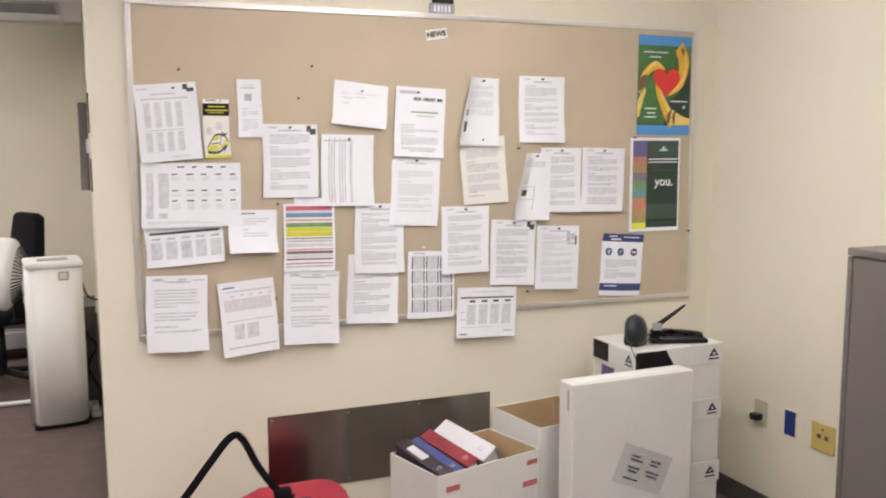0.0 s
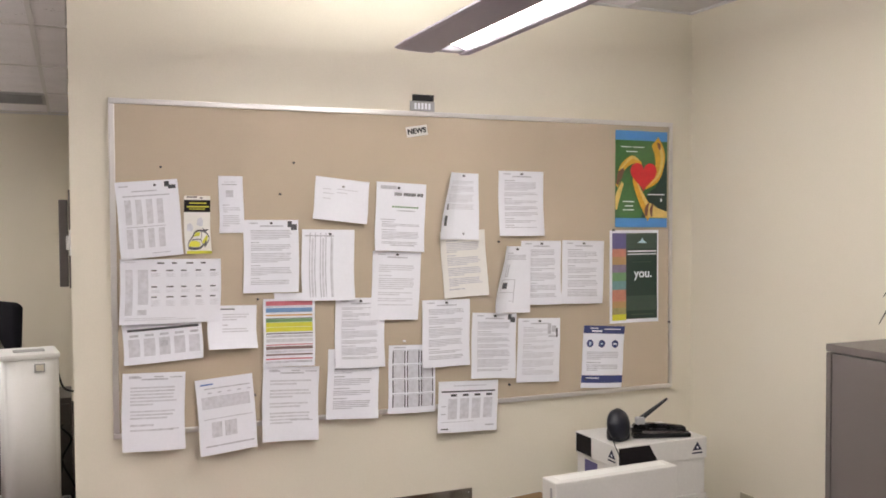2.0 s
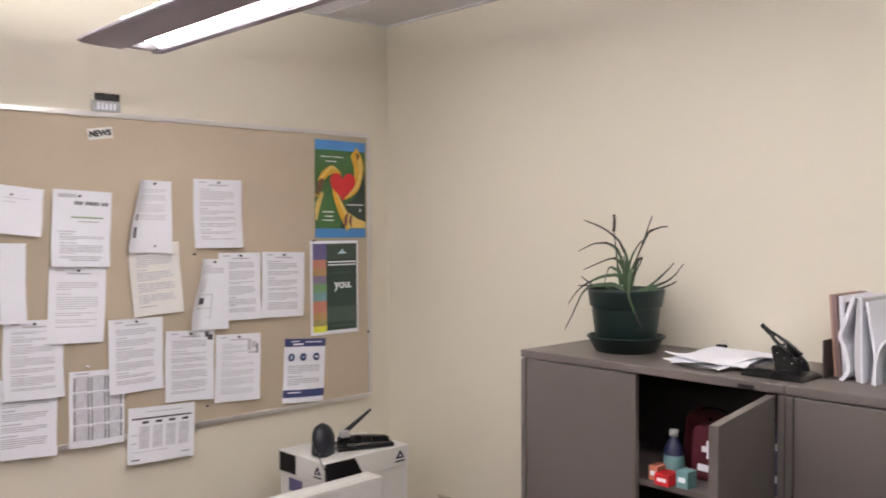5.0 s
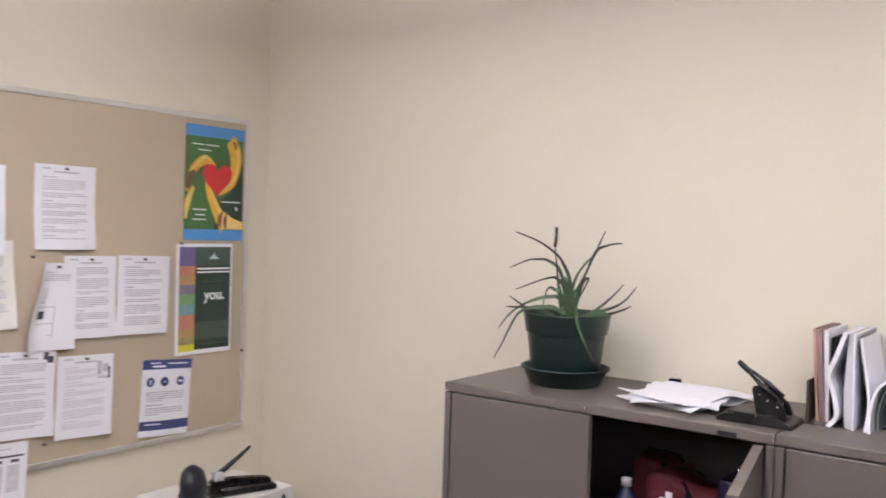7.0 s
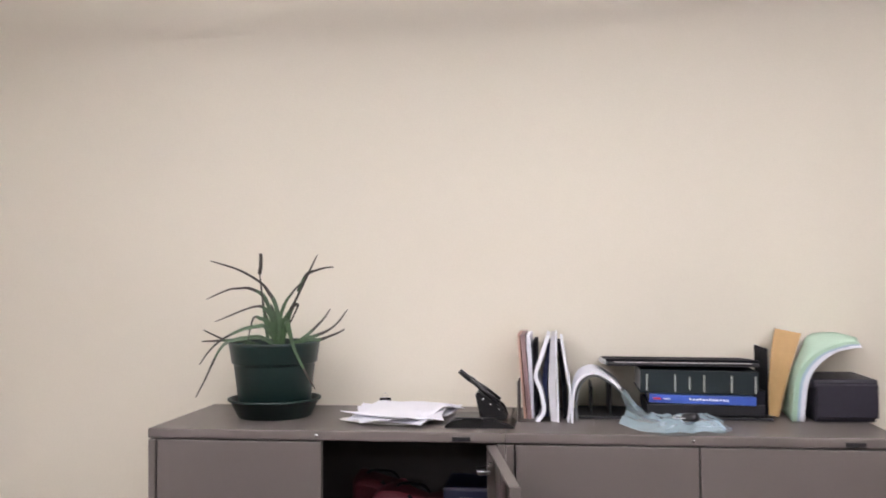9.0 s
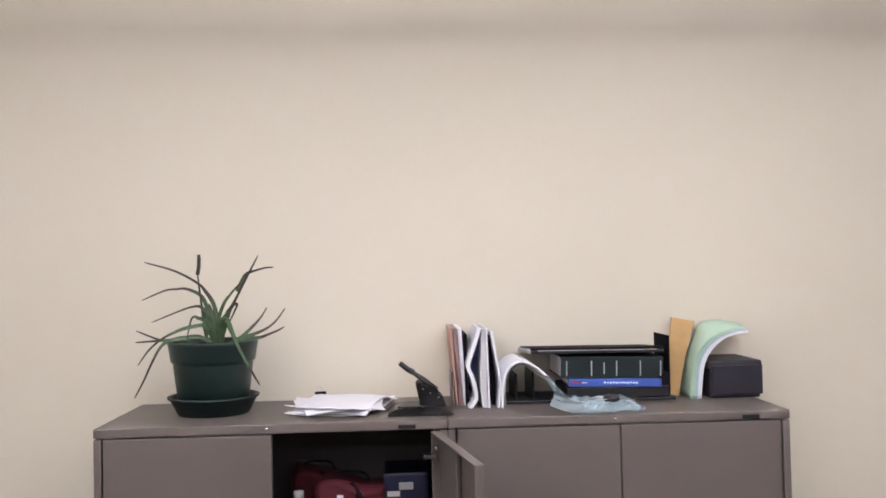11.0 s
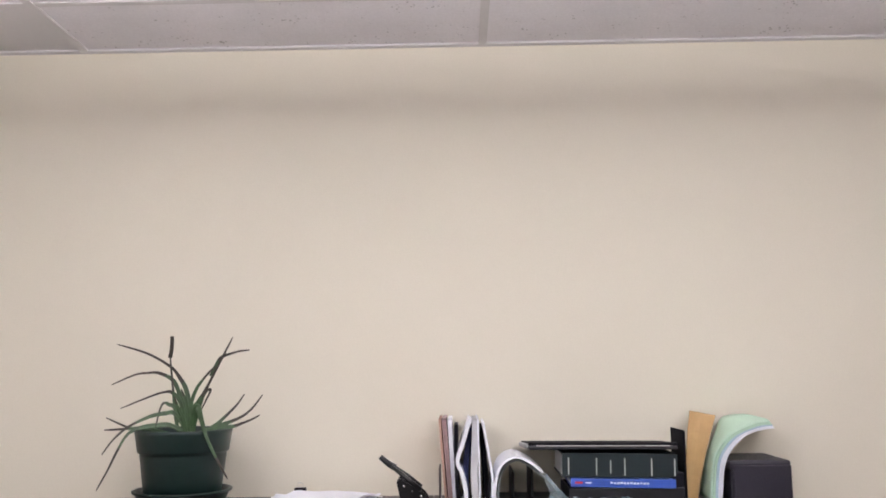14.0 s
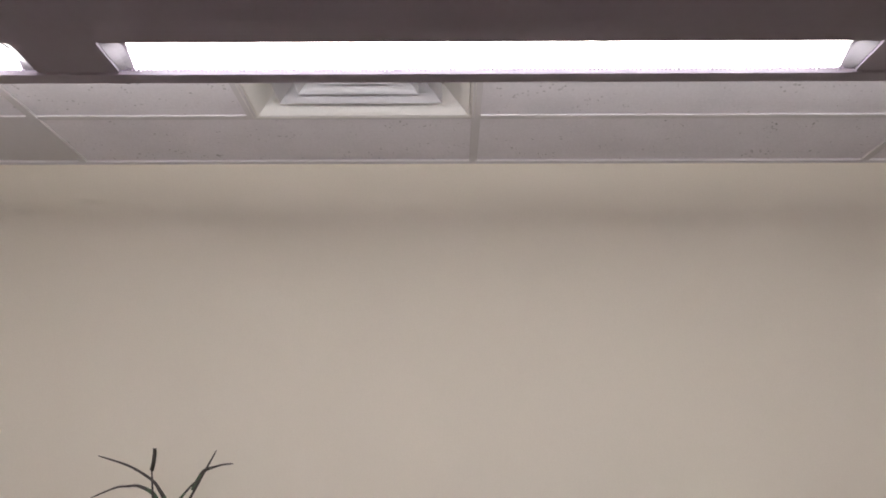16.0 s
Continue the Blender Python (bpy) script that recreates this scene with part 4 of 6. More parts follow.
def cabinet(y_left, open_door):
    """A two-door steel storage cabinet; local x runs into the wall, y towards the left-hand end."""
    c = thing("storage_cabinet", pose(CAB_X, y_left, 0), "taupe enamelled steel storage cabinet, " + ("one door standing open" if open_door else "both doors shut"), "cabinet", "storage cabinets")
    d, w, h = EAST - 0.004 - CAB_X, CAB_W, CAB_TOP
    part("top", box((d / 2, -w / 2, h - 0.0125), (d, w, 0.025), 0.004), M_TAUPE, c)
    for y in (-0.010, -w + 0.010):
        part("side_panel", box((d / 2 + 0.001, y, (h - 0.028) / 2), (d - 0.002, 0.020, h - 0.029), 0.003), M_TAUPE, c)
    # back and bottom hold the interior shade in their colour
    part("back_panel", box((d - 0.006, -w / 2, 0.64), (0.008, w - 0.044, 1.26)), M_TAUPE_SHADED, c)
    part("plinth", box((0.03, -w / 2, 0.04), (0.02, w - 0.044, 0.078)), M_TAUPE, c)
    part("bottom", box((d / 2, -w / 2, 0.086), (d - 0.02, w - 0.044, 0.012)), M_TAUPE_SHADED, c)
    for z in (0.46, 0.935):
        part("shelf", box((d / 2 + 0.015, -w / 2, z), (d - 0.05, w - 0.044, 0.018), 0.002), M_TAUPE, c)
    dw, dh = (w - 0.050) / 2, h - 0.0285 - 0.09
    zc = 0.09 + dh / 2
    shut = [(-0.024 - dw / 2)] + ([] if open_door else [-0.026 - dw * 1.5])
    for y in shut:
        door = part("door", box((0, 0, 0), (0.020, dw - 0.001, dh), 0.003), M_TAUPE, c)
        door.location = (0.011, y, zc)
    if open_door:
        door = new("door")
        door.parent = c
        door.matrix_basis = pose(-0.004, -w + 0.026, zc, 0, 0, 100.5)
        part("skin", box((-0.002, dw / 2, 0), (0.003, dw, dh), 0.001), M_TAUPE, door)
        for cc, ss in (((0.009, 0.003, 0), (0.020, 0.006, dh)), ((0.009, dw - 0.003, 0), (0.020, 0.006, dh)), ((0.009, dw / 2, dh / 2 - 0.003), (0.020, dw - 0.012, 0.006)), ((0.009, dw / 2, -dh / 2 + 0.003), (0.020, dw - 0.012, 0.006))):
            part("folded_edge", box(cc, ss, 0.0015), M_TAUPE, door)
        part("stiffener", box((0.008, dw * 0.5, 0), (0.014, 0.06, dh - 0.02), 0.004), M_TAUPE, door)
        for z in (dh / 2 - 0.06, -dh / 2 + 0.06):
            part("hinge", box((0.030, 0.012, z), (0.034, 0.045, 0.012), 0.003), M_CHROME, door, "bright steel hinge arm")
            part("hinge_cup", box((0.014, 0.030, z + 0.022), (0.010, 0.022, 0.010), 0.003), M_CHROME, door)
    part("badge", box((-0.001, -0.812, h - 0.016), (0.003, 0.046, 0.011), 0.0014), M_BLACK, c, "small dark oval badge")
    smooth(part("rivet", lathe([(0, 0), (0.004, 0), (0.003, 0.0016), (0, 0.002)], 10, pose(-0.0005, -0.445, h - 0.012, 0, -90, 0)), M_CHROME, c))
    return c


cabinet(2.152, True)
cabinet(1.2315, False)

# ---- potted plant on the first cabinet ----


def leaf(parent, pts, r=0.0048, dry=0.7):
    """A tapering leaf, folded to a shallow channel, whose tip is withered from the given share of its length on."""
    p = curve_points([(x, y, z) for x, y, z in pts], 6)
    n = len(p)
    bm = bmesh.new()
    rings = []
    for i, q in enumerate(p):
        d = (p[min(i + 1, n - 1)] - p[max(i - 1, 0)]).normalized()
        side = d.cross(Vector((-1, 0.1, 0.25)))
        side = side.normalized() if side.length > 1e-3 else Vector((0, 1, 0))
        top = side.cross(d).normalized()
        f = i / (n - 1)
        w = r * 0.84 * (0.75 + 0.35 * math.sin(math.pi * min(1, f * 1.6))) * (1 - f) ** 0.45 + 0.0011
        rings.append([bm.verts.new(q + side * (w * a) + top * (w * b)) for a, b in ((-1, 0.35), (-0.5, -0.20), (0, -0.42), (0.5, -0.20), (1, 0.35), (0.45, 0.12), (0, -0.02), (-0.45, 0.12))])
    for a, b in zip(rings, rings[1:]):
        for k in range(8):
            bm.faces.new((a[k], a[(k + 1) % 8], b[(k + 1) % 8], b[k]))
    bm.faces.new(rings[0][::-1])
    bm.faces.new(rings[-1])
    bmesh.ops.recalc_face_normals(bm, faces=bm.faces)
    ob = smooth(part("leaf", bm, M_LEAF, parent))
    ob.data.materials.append(M_LEAFD)
    count = len(ob.data.polygons)
    for i, face in enumerate(ob.data.polygons):
        face.material_index = 1 if i / count > dry else 0
    return ob


def potted_plant():
    cx, cy, z0 = 2.402, 1.888, CAB_TOP
    p = thing("potted_plant", pose(cx, cy, z0), "spiky long-leaved plant in a dark green plastic pot on a saucer", "potted plant")
    smooth(part("saucer", lathe([(0, 0.0), (0.0968, 0.0), (0.1009, 0.003), (0.1215, 0.044), (0.1272, 0.046), (0.1288, 0.051), (0.1246, 0.053), (0.1185, 0.050), (0.0968, 0.008), (0, 0.007)], 48), M_POT, p))
    smooth(part("pot", lathe([(0, 0.010), (0.0927, 0.010), (0.0958, 0.014), (0.1112, 0.140), (0.1112, 0.147), (0.1164, 0.149), (0.1179, 0.153), (0.1246, 0.196), (0.1262, 0.204), (0.1241, 0.207), (0.1205, 0.204), (0.1133, 0.150), (0.1092, 0.170), (0, 0.172)], 56), M_POT, p))
    part("soil", lathe([(0, 0.186), (0.05, 0.184), (0.112, 0.180), (0.112, 0.170)], 24), M_SOIL, p)
    for r0, dry, *via in (
        (0.0068, 0.42, (-0.005, -0.015, 0.19), (-0.005, -0.017, 0.251), (0.000, -0.003, 0.310), (0.005, 0.018, 0.343), (0.010, 0.044, 0.371), (0.020, 0.111, 0.407), (0.030, 0.200, 0.434)),
        (0.0050, 0.55, (-0.005, 0.010, 0.19), (-0.007, 0.020, 0.236), (-0.010, 0.027, 0.296), (-0.012, 0.034, 0.356), (-0.017, 0.039, 0.413)),
        (0.0060, 0.50, (-0.005, -0.008, 0.19), (-0.005, -0.003, 0.251), (-0.004, 0.018, 0.311), (-0.004, 0.035, 0.338), (-0.002, 0.073, 0.355), (-0.002, 0.101, 0.355), (-0.001, 0.135, 0.351), (0.000, 0.199, 0.325)),
        (0.0058, 0.45, (-0.005, -0.006, 0.19), (-0.005, 0.000, 0.243), (-0.006, 0.013, 0.284), (-0.007, 0.033, 0.303), (-0.008, 0.052, 0.304), (-0.008, 0.085, 0.295), (-0.010, 0.170, 0.262)),
        (0.0055, 0.60, (-0.005, 0.001, 0.220), (-0.009, 0.023, 0.263), (-0.013, 0.037, 0.271), (-0.017, 0.048, 0.276), (-0.022, 0.057, 0.264), (-0.030, 0.067, 0.213)),
        (0.0060, 0.60, (-0.005, -0.006, 0.205), (-0.013, 0.021, 0.247), (-0.021, 0.042, 0.249), (-0.029, 0.076, 0.243), (-0.036, 0.110, 0.229), (-0.044, 0.141, 0.211), (-0.052, 0.170, 0.183), (-0.060, 0.195, 0.146)),
        (0.0068, 0.70, (-0.005, 0.000, 0.200), (-0.013, 0.036, 0.218), (-0.021, 0.070, 0.217), (-0.029, 0.097, 0.214), (-0.038, 0.124, 0.205), (-0.050, 0.140, 0.187), (-0.056, 0.160, 0.147), (-0.062, 0.178, 0.105), (-0.070, 0.202, 0.057)),
        (0.0052, 0.50, (-0.005, 0.038, 0.195), (0.008, 0.095, 0.206), (0.021, 0.141, 0.207), (0.034, 0.171, 0.213), (0.060, 0.234, 0.235)),
        (0.0052, 0.60, (-0.005, 0.053, 0.195), (0.006, 0.100, 0.208), (0.018, 0.144, 0.208), (0.029, 0.195, 0.205), (0.040, 0.231, 0.203)),
        (0.0070, 0.50, (-0.005, -0.019, 0.19), (-0.013, -0.024, 0.251), (-0.021, -0.043, 0.278), (-0.029, -0.064, 0.310), (-0.044, -0.108, 0.389), (-0.060, -0.141, 0.446)),
        (0.0055, 0.60, (-0.005, -0.015, 0.19), (-0.012, -0.020, 0.266), (-0.019, -0.036, 0.310), (-0.026, -0.056, 0.337), (-0.033, -0.080, 0.362), (-0.040, -0.098, 0.369)),
        (0.0052, 0.20, (-0.016, -0.072, 0.345), (-0.014, -0.092, 0.384), (-0.015, -0.104, 0.396), (-0.020, -0.125, 0.403), (-0.025, -0.152, 0.410), (-0.030, -0.179, 0.412)),
        (0.0066, 0.45, (-0.005, -0.022, 0.19), (-0.007, -0.037, 0.248), (-0.009, -0.049, 0.288), (-0.011, -0.060, 0.305), (-0.014, -0.071, 0.310), (-0.016, -0.070, 0.299), (-0.020, -0.045, 0.247)),
        (0.0088, 0.85, (-0.005, -0.019, 0.200), (-0.019, -0.033, 0.258), (-0.040, -0.049, 0.263), (-0.070, -0.064, 0.243), (-0.098, -0.081, 0.214), (-0.118, -0.097, 0.186), (-0.122, -0.120, 0.143), (-0.122, -0.150, 0.090)),
        (0.0050, 0.45, (-0.005, -0.038, 0.194), (0.008, -0.076, 0.212), (0.021, -0.098, 0.231), (0.034, -0.125, 0.260), (0.047, -0.136, 0.277), (0.060, -0.145, 0.295)),
        (0.0054, 0.45, (-0.005, -0.041, 0.195), (-0.001, -0.082, 0.212), (0.003, -0.118, 0.222), (0.007, -0.154, 0.238), (0.012, -0.180, 0.260), (0.020, -0.204, 0.294)),
        (0.0054, 0.45, (-0.005, -0.045, 0.195), (-0.008, -0.099, 0.211), (-0.011, -0.132, 0.212), (-0.014, -0.160, 0.221), (-0.017, -0.188, 0.232), (-0.020, -0.206, 0.242)),
        (0.0085, 0.85, (-0.005, -0.012, 0.185), (-0.003, -0.014, 0.236), (-0.002, -0.005, 0.273), (0.000, 0.011, 0.313)),
        (0.0080, 0.85, (-0.005, -0.023, 0.185), (-0.003, -0.029, 0.236), (-0.002, -0.035, 0.268), (0.000, -0.043, 0.295)),
        (0.0065, 0.80, (-0.005, -0.008, 0.185), (-0.010, -0.002, 0.229), (-0.015, 0.012, 0.263), (-0.020, 0.022, 0.293)),
    ):
        leaf(p, via, r0, dry)
    smooth(part("dry_tip", tube([Vector(q) for q in ((-0.017, 0.038, 0.395), (-0.018, 0.034, 0.415), (-0.021, 0.032, 0.440), (-0.022, 0.033, 0.452))], 0.0058, 0.0048, 8, 0.8, (1, 0, 0)), M_LEAFD, p, "dark withered leaf tip"))
    return p


potted_plant()

# ---- papers, hole punch and files on the cabinets ----


def loose_papers():
    t = thing("paper_pile", pose(2.405, 1.520, CAB_TOP), "untidy pile of loose white paper sheets on the cabinet", "papers")
    rng = random.Random(4)
    for k, (dx, dy, a, fold) in enumerate(((0.0, 0.02, 78, 0.005), (0.02, 0.03, 96, 0.006), (-0.01, -0.005, 74, 0.007), (-0.02, 0.015, 104, 0.007), (0.01, -0.01, 84, 0.008), (-0.02, 0.0, 66, 0.009))):
        bm = bmesh.new()
        n = 8
        vs = [[bm.verts.new(((i / n - 0.5) * 0.216, (j / n - 0.5) * 0.279, fold * (abs(i / n - 0.5) * 2) ** 3 * math.sin(j + k))) for i in range(n + 1)] for j in range(n + 1)]
        for j in range(n):
            for i in range(n):
                bm.faces.new((vs[j][i], vs[j][i + 1], vs[j + 1][i + 1], vs[j + 1][i]))
        r = bmesh.ops.extrude_face_region(bm, geom=bm.faces[:])
        bmesh.ops.translate(bm, vec=(0, 0, 0.002), verts=[v for v in r["geom"] if isinstance(v, bmesh.types.BMVert)])
        bmesh.ops.recalc_face_normals(bm, faces=bm.faces)
        ob = part("sheet", bm, M_PAPER2 if k == 0 else M_PAPER, t)
        ob.matrix_basis = pose(dx, dy, 0.004 + 0.0042 * k, rng.uniform(-1, 1), rng.uniform(-1, 1), a)
    c = thing("binder_clip", pose(2.490, 1.592, CAB_TOP + 0.030, 0, 70, 12), "black steel binder clip on the paper pile", "binder clip")
    part("spring", prism([(-0.011, 0), (0.011, 0), (0.003, 0.018), (-0.003, 0.018)], 0.032, pose(0, 0.016, 0, 90, 0, 0) @ pose(0, 0, 0, 0, 0, 0), 0.001), M_BLACKM, c)
    for s in (-1, 1):
        part("wire_handle", tube(curve_points([(0, -0.008, 0.017), (s * 0.006, -0.006, 0.036), (s * 0.006, 0.006, 0.036), (0, 0.008, 0.017)], 6), 0.0008, n=6), M_CHROME, c)


loose_papers()


def hole_punch():
    t = thing("hole_punch", pose(2.235, 1.300, CAB_TOP), "black heavy desk hole punch with its lever raised", "hole punch")
    side = Matrix(((0, 0, 1, 0), (1, 0, 0, 0), (0, 1, 0, 0), (0, 0, 0, 1)))
    part("base", prism([(-0.090, 0), (0.092, 0), (0.088, 0.008), (0.066, 0.021), (-0.034, 0.025), (-0.080, 0.010)], 0.125, side, 0.003), M_BLACKG, t)
    part("paper_guide", box((0.060, 0.030, 0.0235), (0.10, 0.070, 0.004), 0.001), M_BLACK, t)
    for x in (0.024, 0.076):
        part("cheek", prism([(-0.070, 0.020), (0.000, 0.022), (0.008, 0.056), (0.014, 0.084), (0.004, 0.091), (-0.034, 0.070), (-0.060, 0.048)], 0.014, Matrix.Translation((x, 0, 0)) @ side, 0.003), M_BLACKG, t)
        smooth(part("lever_arm", tube([Vector((x + 0.007, -0.044, 0.060)), Vector((x + 0.007, -0.010, 0.090)), Vector((x * 0.5 + 0.032, 0.026, 0.117))], 0.0085, 0.0038, 10), M_BLACKG, t))
        for y, z in ((-0.048, 0.046), (-0.026, 0.058), (-0.006, 0.070)):
            smooth(part("rivet", lathe([(0, 0), (0.0026, 0), (0.002, 0.0015), (0, 0.002)], 10, pose(x - 0.0002, y, z, 0, -90, 0)), M_CHROME, t))
    part("die_block", box((0.057, -0.022, 0.040), (0.052, 0.052, 0.030), 0.003), M_BLACK, t)
    smooth(part("punch_pin", tube([Vector((0.057, -0.012, 0.05)), Vector((0.057, -0.012, 0.088))], 0.004, n=10), M_CHROME, t))
    smooth(part("grip", tube(curve_points([(0.057, 0.018, 0.112), (0.057, 0.032, 0.120), (0.057, 0.046, 0.131), (0.057, 0.056, 0.139)], 6), 0.0085, 0.0065, 10, 0.75, (1, 0, 0)), M_BLACK, t))


hole_punch()


def standing_sheet(name, yz, thick, x0, x1, material, label, category, group="", wobble=0.0, rise=0.0):
    """A booklet or bundle standing on edge, bent along a line in y and z, running from x0 to x1."""
    line = curve_points([(0, y, z) for y, z in yz], 8)
    oy, oz = yz[0]
    bm = bmesh.new()
    left, right, n = [], [], len(line)
    for i, q in enumerate(line):
        d = (line[min(i + 1, n - 1)] - line[max(i - 1, 0)]).normalized()
        nrm = Vector((0, -d.z, d.y)) * (thick / 2)
        left.append(q + nrm - Vector((0, oy, oz)))
        right.append(q - nrm - Vector((0, oy, oz)))
    ring = left + right[::-1]
    rows = [[bm.verts.new((x - x0, v.y + wobble * (x - x0), max(v.z * (1 + rise * (x - x0)), 0.0))) for v in ring] for x in (x0, (x0 + x1) / 2, x1)]
    m = len(ring)
    for a, b in zip(rows, rows[1:]):
        for k in range(m):
            bm.faces.new((a[k], a[(k + 1) % m], b[(k + 1) % m], b[k]))
    for r in (rows[0], rows[-1]):
        for k in range(n - 1):
            bm.faces.new((r[k], r[k + 1], r[m - 2 - k], r[m - 1 - k]))
    bmesh.ops.recalc_face_normals(bm, faces=bm.faces)
    ob = part(name, bm, material)
    ob.location = (x0, oy, oz)
    return tagged(ob, label, category, group)


Z = CAB_TOP
G = "papers filed upright on the cabinet"
ob = part("bookend", box((0, 0, 0.052), (0.10, 0.004, 0.104), 0.001), M_DARK)
ob.location = (2.40, 1.2085, Z)
part("foot", box((0.0, -0.045, 0.001), (0.10, 0.09, 0.002)), M_DARK, ob)
tagged(ob, "dark steel bookend beside the filed papers", "bookend")
standing_sheet("folder", [(1.192, Z), (1.200, Z + 0.11), (1.208, Z + 0.226)], 0.006, 2.390, 2.595, M_PEACH, "peach card folder standing on edge", "folder", G)
standing_sheet("folder", [(1.180, Z), (1.188, Z + 0.11), (1.197, Z + 0.225)], 0.012, 2.385, 2.595, M_PLUM, "plum card folder standing on edge", "folder", G)
standing_sheet("booklet", [(1.174, Z), (1.176, Z + 0.1), (1.182, Z + 0.223)], 0.011, 2.395, 2.605, M_PAPER, "white paper booklet standing on edge", "booklet", G)
standing_sheet("folder", [(1.160, Z), (1.166, Z + 0.1), (1.165, Z + 0.206)], 0.010, 2.405, 2.595, M_BLACKM, "black report cover standing on edge", "folder", G)
standing_sheet("booklet", [(1.160, Z), (1.141, Z + 0.03), (1.150, Z + 0.085), (1.162, Z + 0.120), (1.148, Z + 0.165), (1.128, Z + 0.226)], 0.010, 2.345, 2.545, M_PAPER, "white bundle of paper slumped into a curve", "booklet", G)
standing_sheet("folder", [(1.138, Z), (1.140, Z + 0.1), (1.124, Z + 0.201)], 0.014, 2.425, 2.605, M_NAVY, "dark blue report cover standing on edge", "folder", G)
standing_sheet("booklet", [(1.114, Z), (1.119, Z + 0.08), (1.113, Z + 0.223)], 0.018, 2.355, 2.585, M_GREYB, "grey-white booklet standing on edge", "booklet", G)
standing_sheet("booklet", [(1.104, Z), (1.106, Z + 0.1), (1.108, Z + 0.226)], 0.004, 2.345, 2.585, M_PAPER, "white paper booklet standing on edge", "booklet", G)
standing_sheet("folder", [(1.085, Z), (1.088, Z + 0.09), (1.100, Z + 0.201)], 0.012, 2.405, 2.605, M_BLACKM, "black report cover standing on edge", "folder", G)
standing_sheet("booklet", [(1.078, Z), (1.072, Z + 0.07), (1.082, Z + 0.14), (1.094, Z + 0.216)], 0.006, 2.345, 2.565, M_PAPER, "white paper bundle leaning on the files", "booklet", G)
standing_sheet("paper_wad", [(1.068, Z), (1.066, Z + 0.060), (1.050, Z + 0.110), (1.012, Z + 0.130), (0.972, Z + 0.114), (0.944, Z + 0.090)], 0.006, 2.335, 2.545, M_PAPER, "white paper bent over into an arch", "paper bundle")
standing_sheet("paper_wad", [(1.056, Z), (1.056, Z + 0.05), (1.042, Z + 0.096), (1.010, Z + 0.118), (0.974, Z + 0.102), (0.940, Z + 0.076), (0.912, Z + 0.056)], 0.003, 2.375, 2.565, M_FOG, "grey sheets bent over below white ones", "paper bundle")


def rack():
    t = thing("desk_file_rack", pose(2.50, 0.80, Z), "black steel desk rack holding books and trays", "file rack")
    part("base", box((0, -0.0, 0.005), (0.20, 0.50, 0.008), 0.002), M_BLACK, t)
    for y, h in ((0.215, 0.075), (0.165, 0.080)):
        part("divider", box((0.02, y, h / 2 + 0.008), (0.16, 0.006, h), 0.002), M_BLACK, t)
    part("end_plate", box((0.02, -0.245, 0.097), (0.15, 0.005, 0.176), 0.002), M_BLACKM, t)
    part("end_plate", box((-0.03, -0.215, 0.045), (0.14, 0.030, 0.070), 0.004), M_BLACKM, t)


rack()


def flat_book(name, c, s, cover, label, rot=0.0):
    t = thing(name, pose(*c, 1.2, 0, rot), label, "book")
    x, y, z = s
    part("pages", box((0.004, 0, z / 2), (x - 0.010, y - 0.006, z - 0.006)), M_PAPER2, t)
    for zz in (0.0015, z - 0.0015):
        part("cover", box((0, 0, zz), (x, y, 0.003), 0.001), cover, t)
    part("spine", box((-x / 2, 0, z / 2), (0.005, y, z), 0.002), cover, t)
    return t


tray = thing("letter_tray", pose(2.50, 0.722, Z + 0.009), "shallow black plastic tray under the books", "letter tray")
part("floor", box((0, 0, 0.008), (0.20, 0.30, 0.005)), M_BLACK, tray)
for c, s_ in (((-0.10, 0, 0.019), (0.006, 0.30, 0.030)), ((0.10, 0, 0.019), (0.006, 0.30, 0.030)), ((0, 0.147, 0.019), (0.19, 0.006, 0.030)), ((0, -0.147, 0.019), (0.19, 0.006, 0.030))):
    part("rim", box(c, s_, 0.002), M_BLACK, tray)
b = flat_book("blue_book", (2.492, 0.728, Z + 0.044), (0.19, 0.272, 0.023), M_BLUEB, "thin bright blue paperback lying flat in the stack", -2)
bm = bmesh.new()
for k in range(12):
    add_box(bm, (-0.0980, 0.03 - 0.0085 * k, 0.0115 + 0.001 * (k % 3 == 0)), (0.0008, 0.0062 - 0.002 * (k % 4 == 1), 0.0045))
part("spine_lettering", bm, M_PAPER, b, "pale unreadable spine lettering")
part("spine_mark", box((-0.0980, 0.115, 0.0115), (0.0008, 0.020, 0.005)), M_HEART, b)
part("spine_mark", box((-0.0980, 0.090, 0.0115), (0.0008, 0.016, 0.003)), M_PAPER, b)
b = flat_book("bound_volume", (2.508, 0.738, Z + 0.069), (0.21, 0.302, 0.062), M_BOOKG, "thick black-green bound volume with pale spine bands", 0)
for y in (0.134, 0.061, 0.024, -0.013, -0.083, -0.143):
    part("spine_band", box((-0.1078, y, 0.028), (0.0010, 0.0032, 0.044 if abs(y - 0.024) > 0.01 else 0.034)), M_GOLD, b)
lap = thing("laptop", pose(2.497, 0.783, Z + 0.1355, 0.6, 3.2, 1.0), "closed dark laptop lying on top of the books", "laptop")
part("base", box((0, 0, 0.006), (0.22, 0.392, 0.010), 0.004), M_BLACK, lap)
part("lid", box((0.002, 0, 0.0150), (0.216, 0.392, 0.008), 0.003), M_LID, lap)
part("edge_trim", box((-0.1105, 0, 0.0108), (0.0015, 0.35, 0.0018)), M_ALU, lap, "thin silver edge")
part("hinge_cap", box((0.0, 0.196, 0.010), (0.20, 0.016, 0.012), 0.005), M_GREYP, lap)


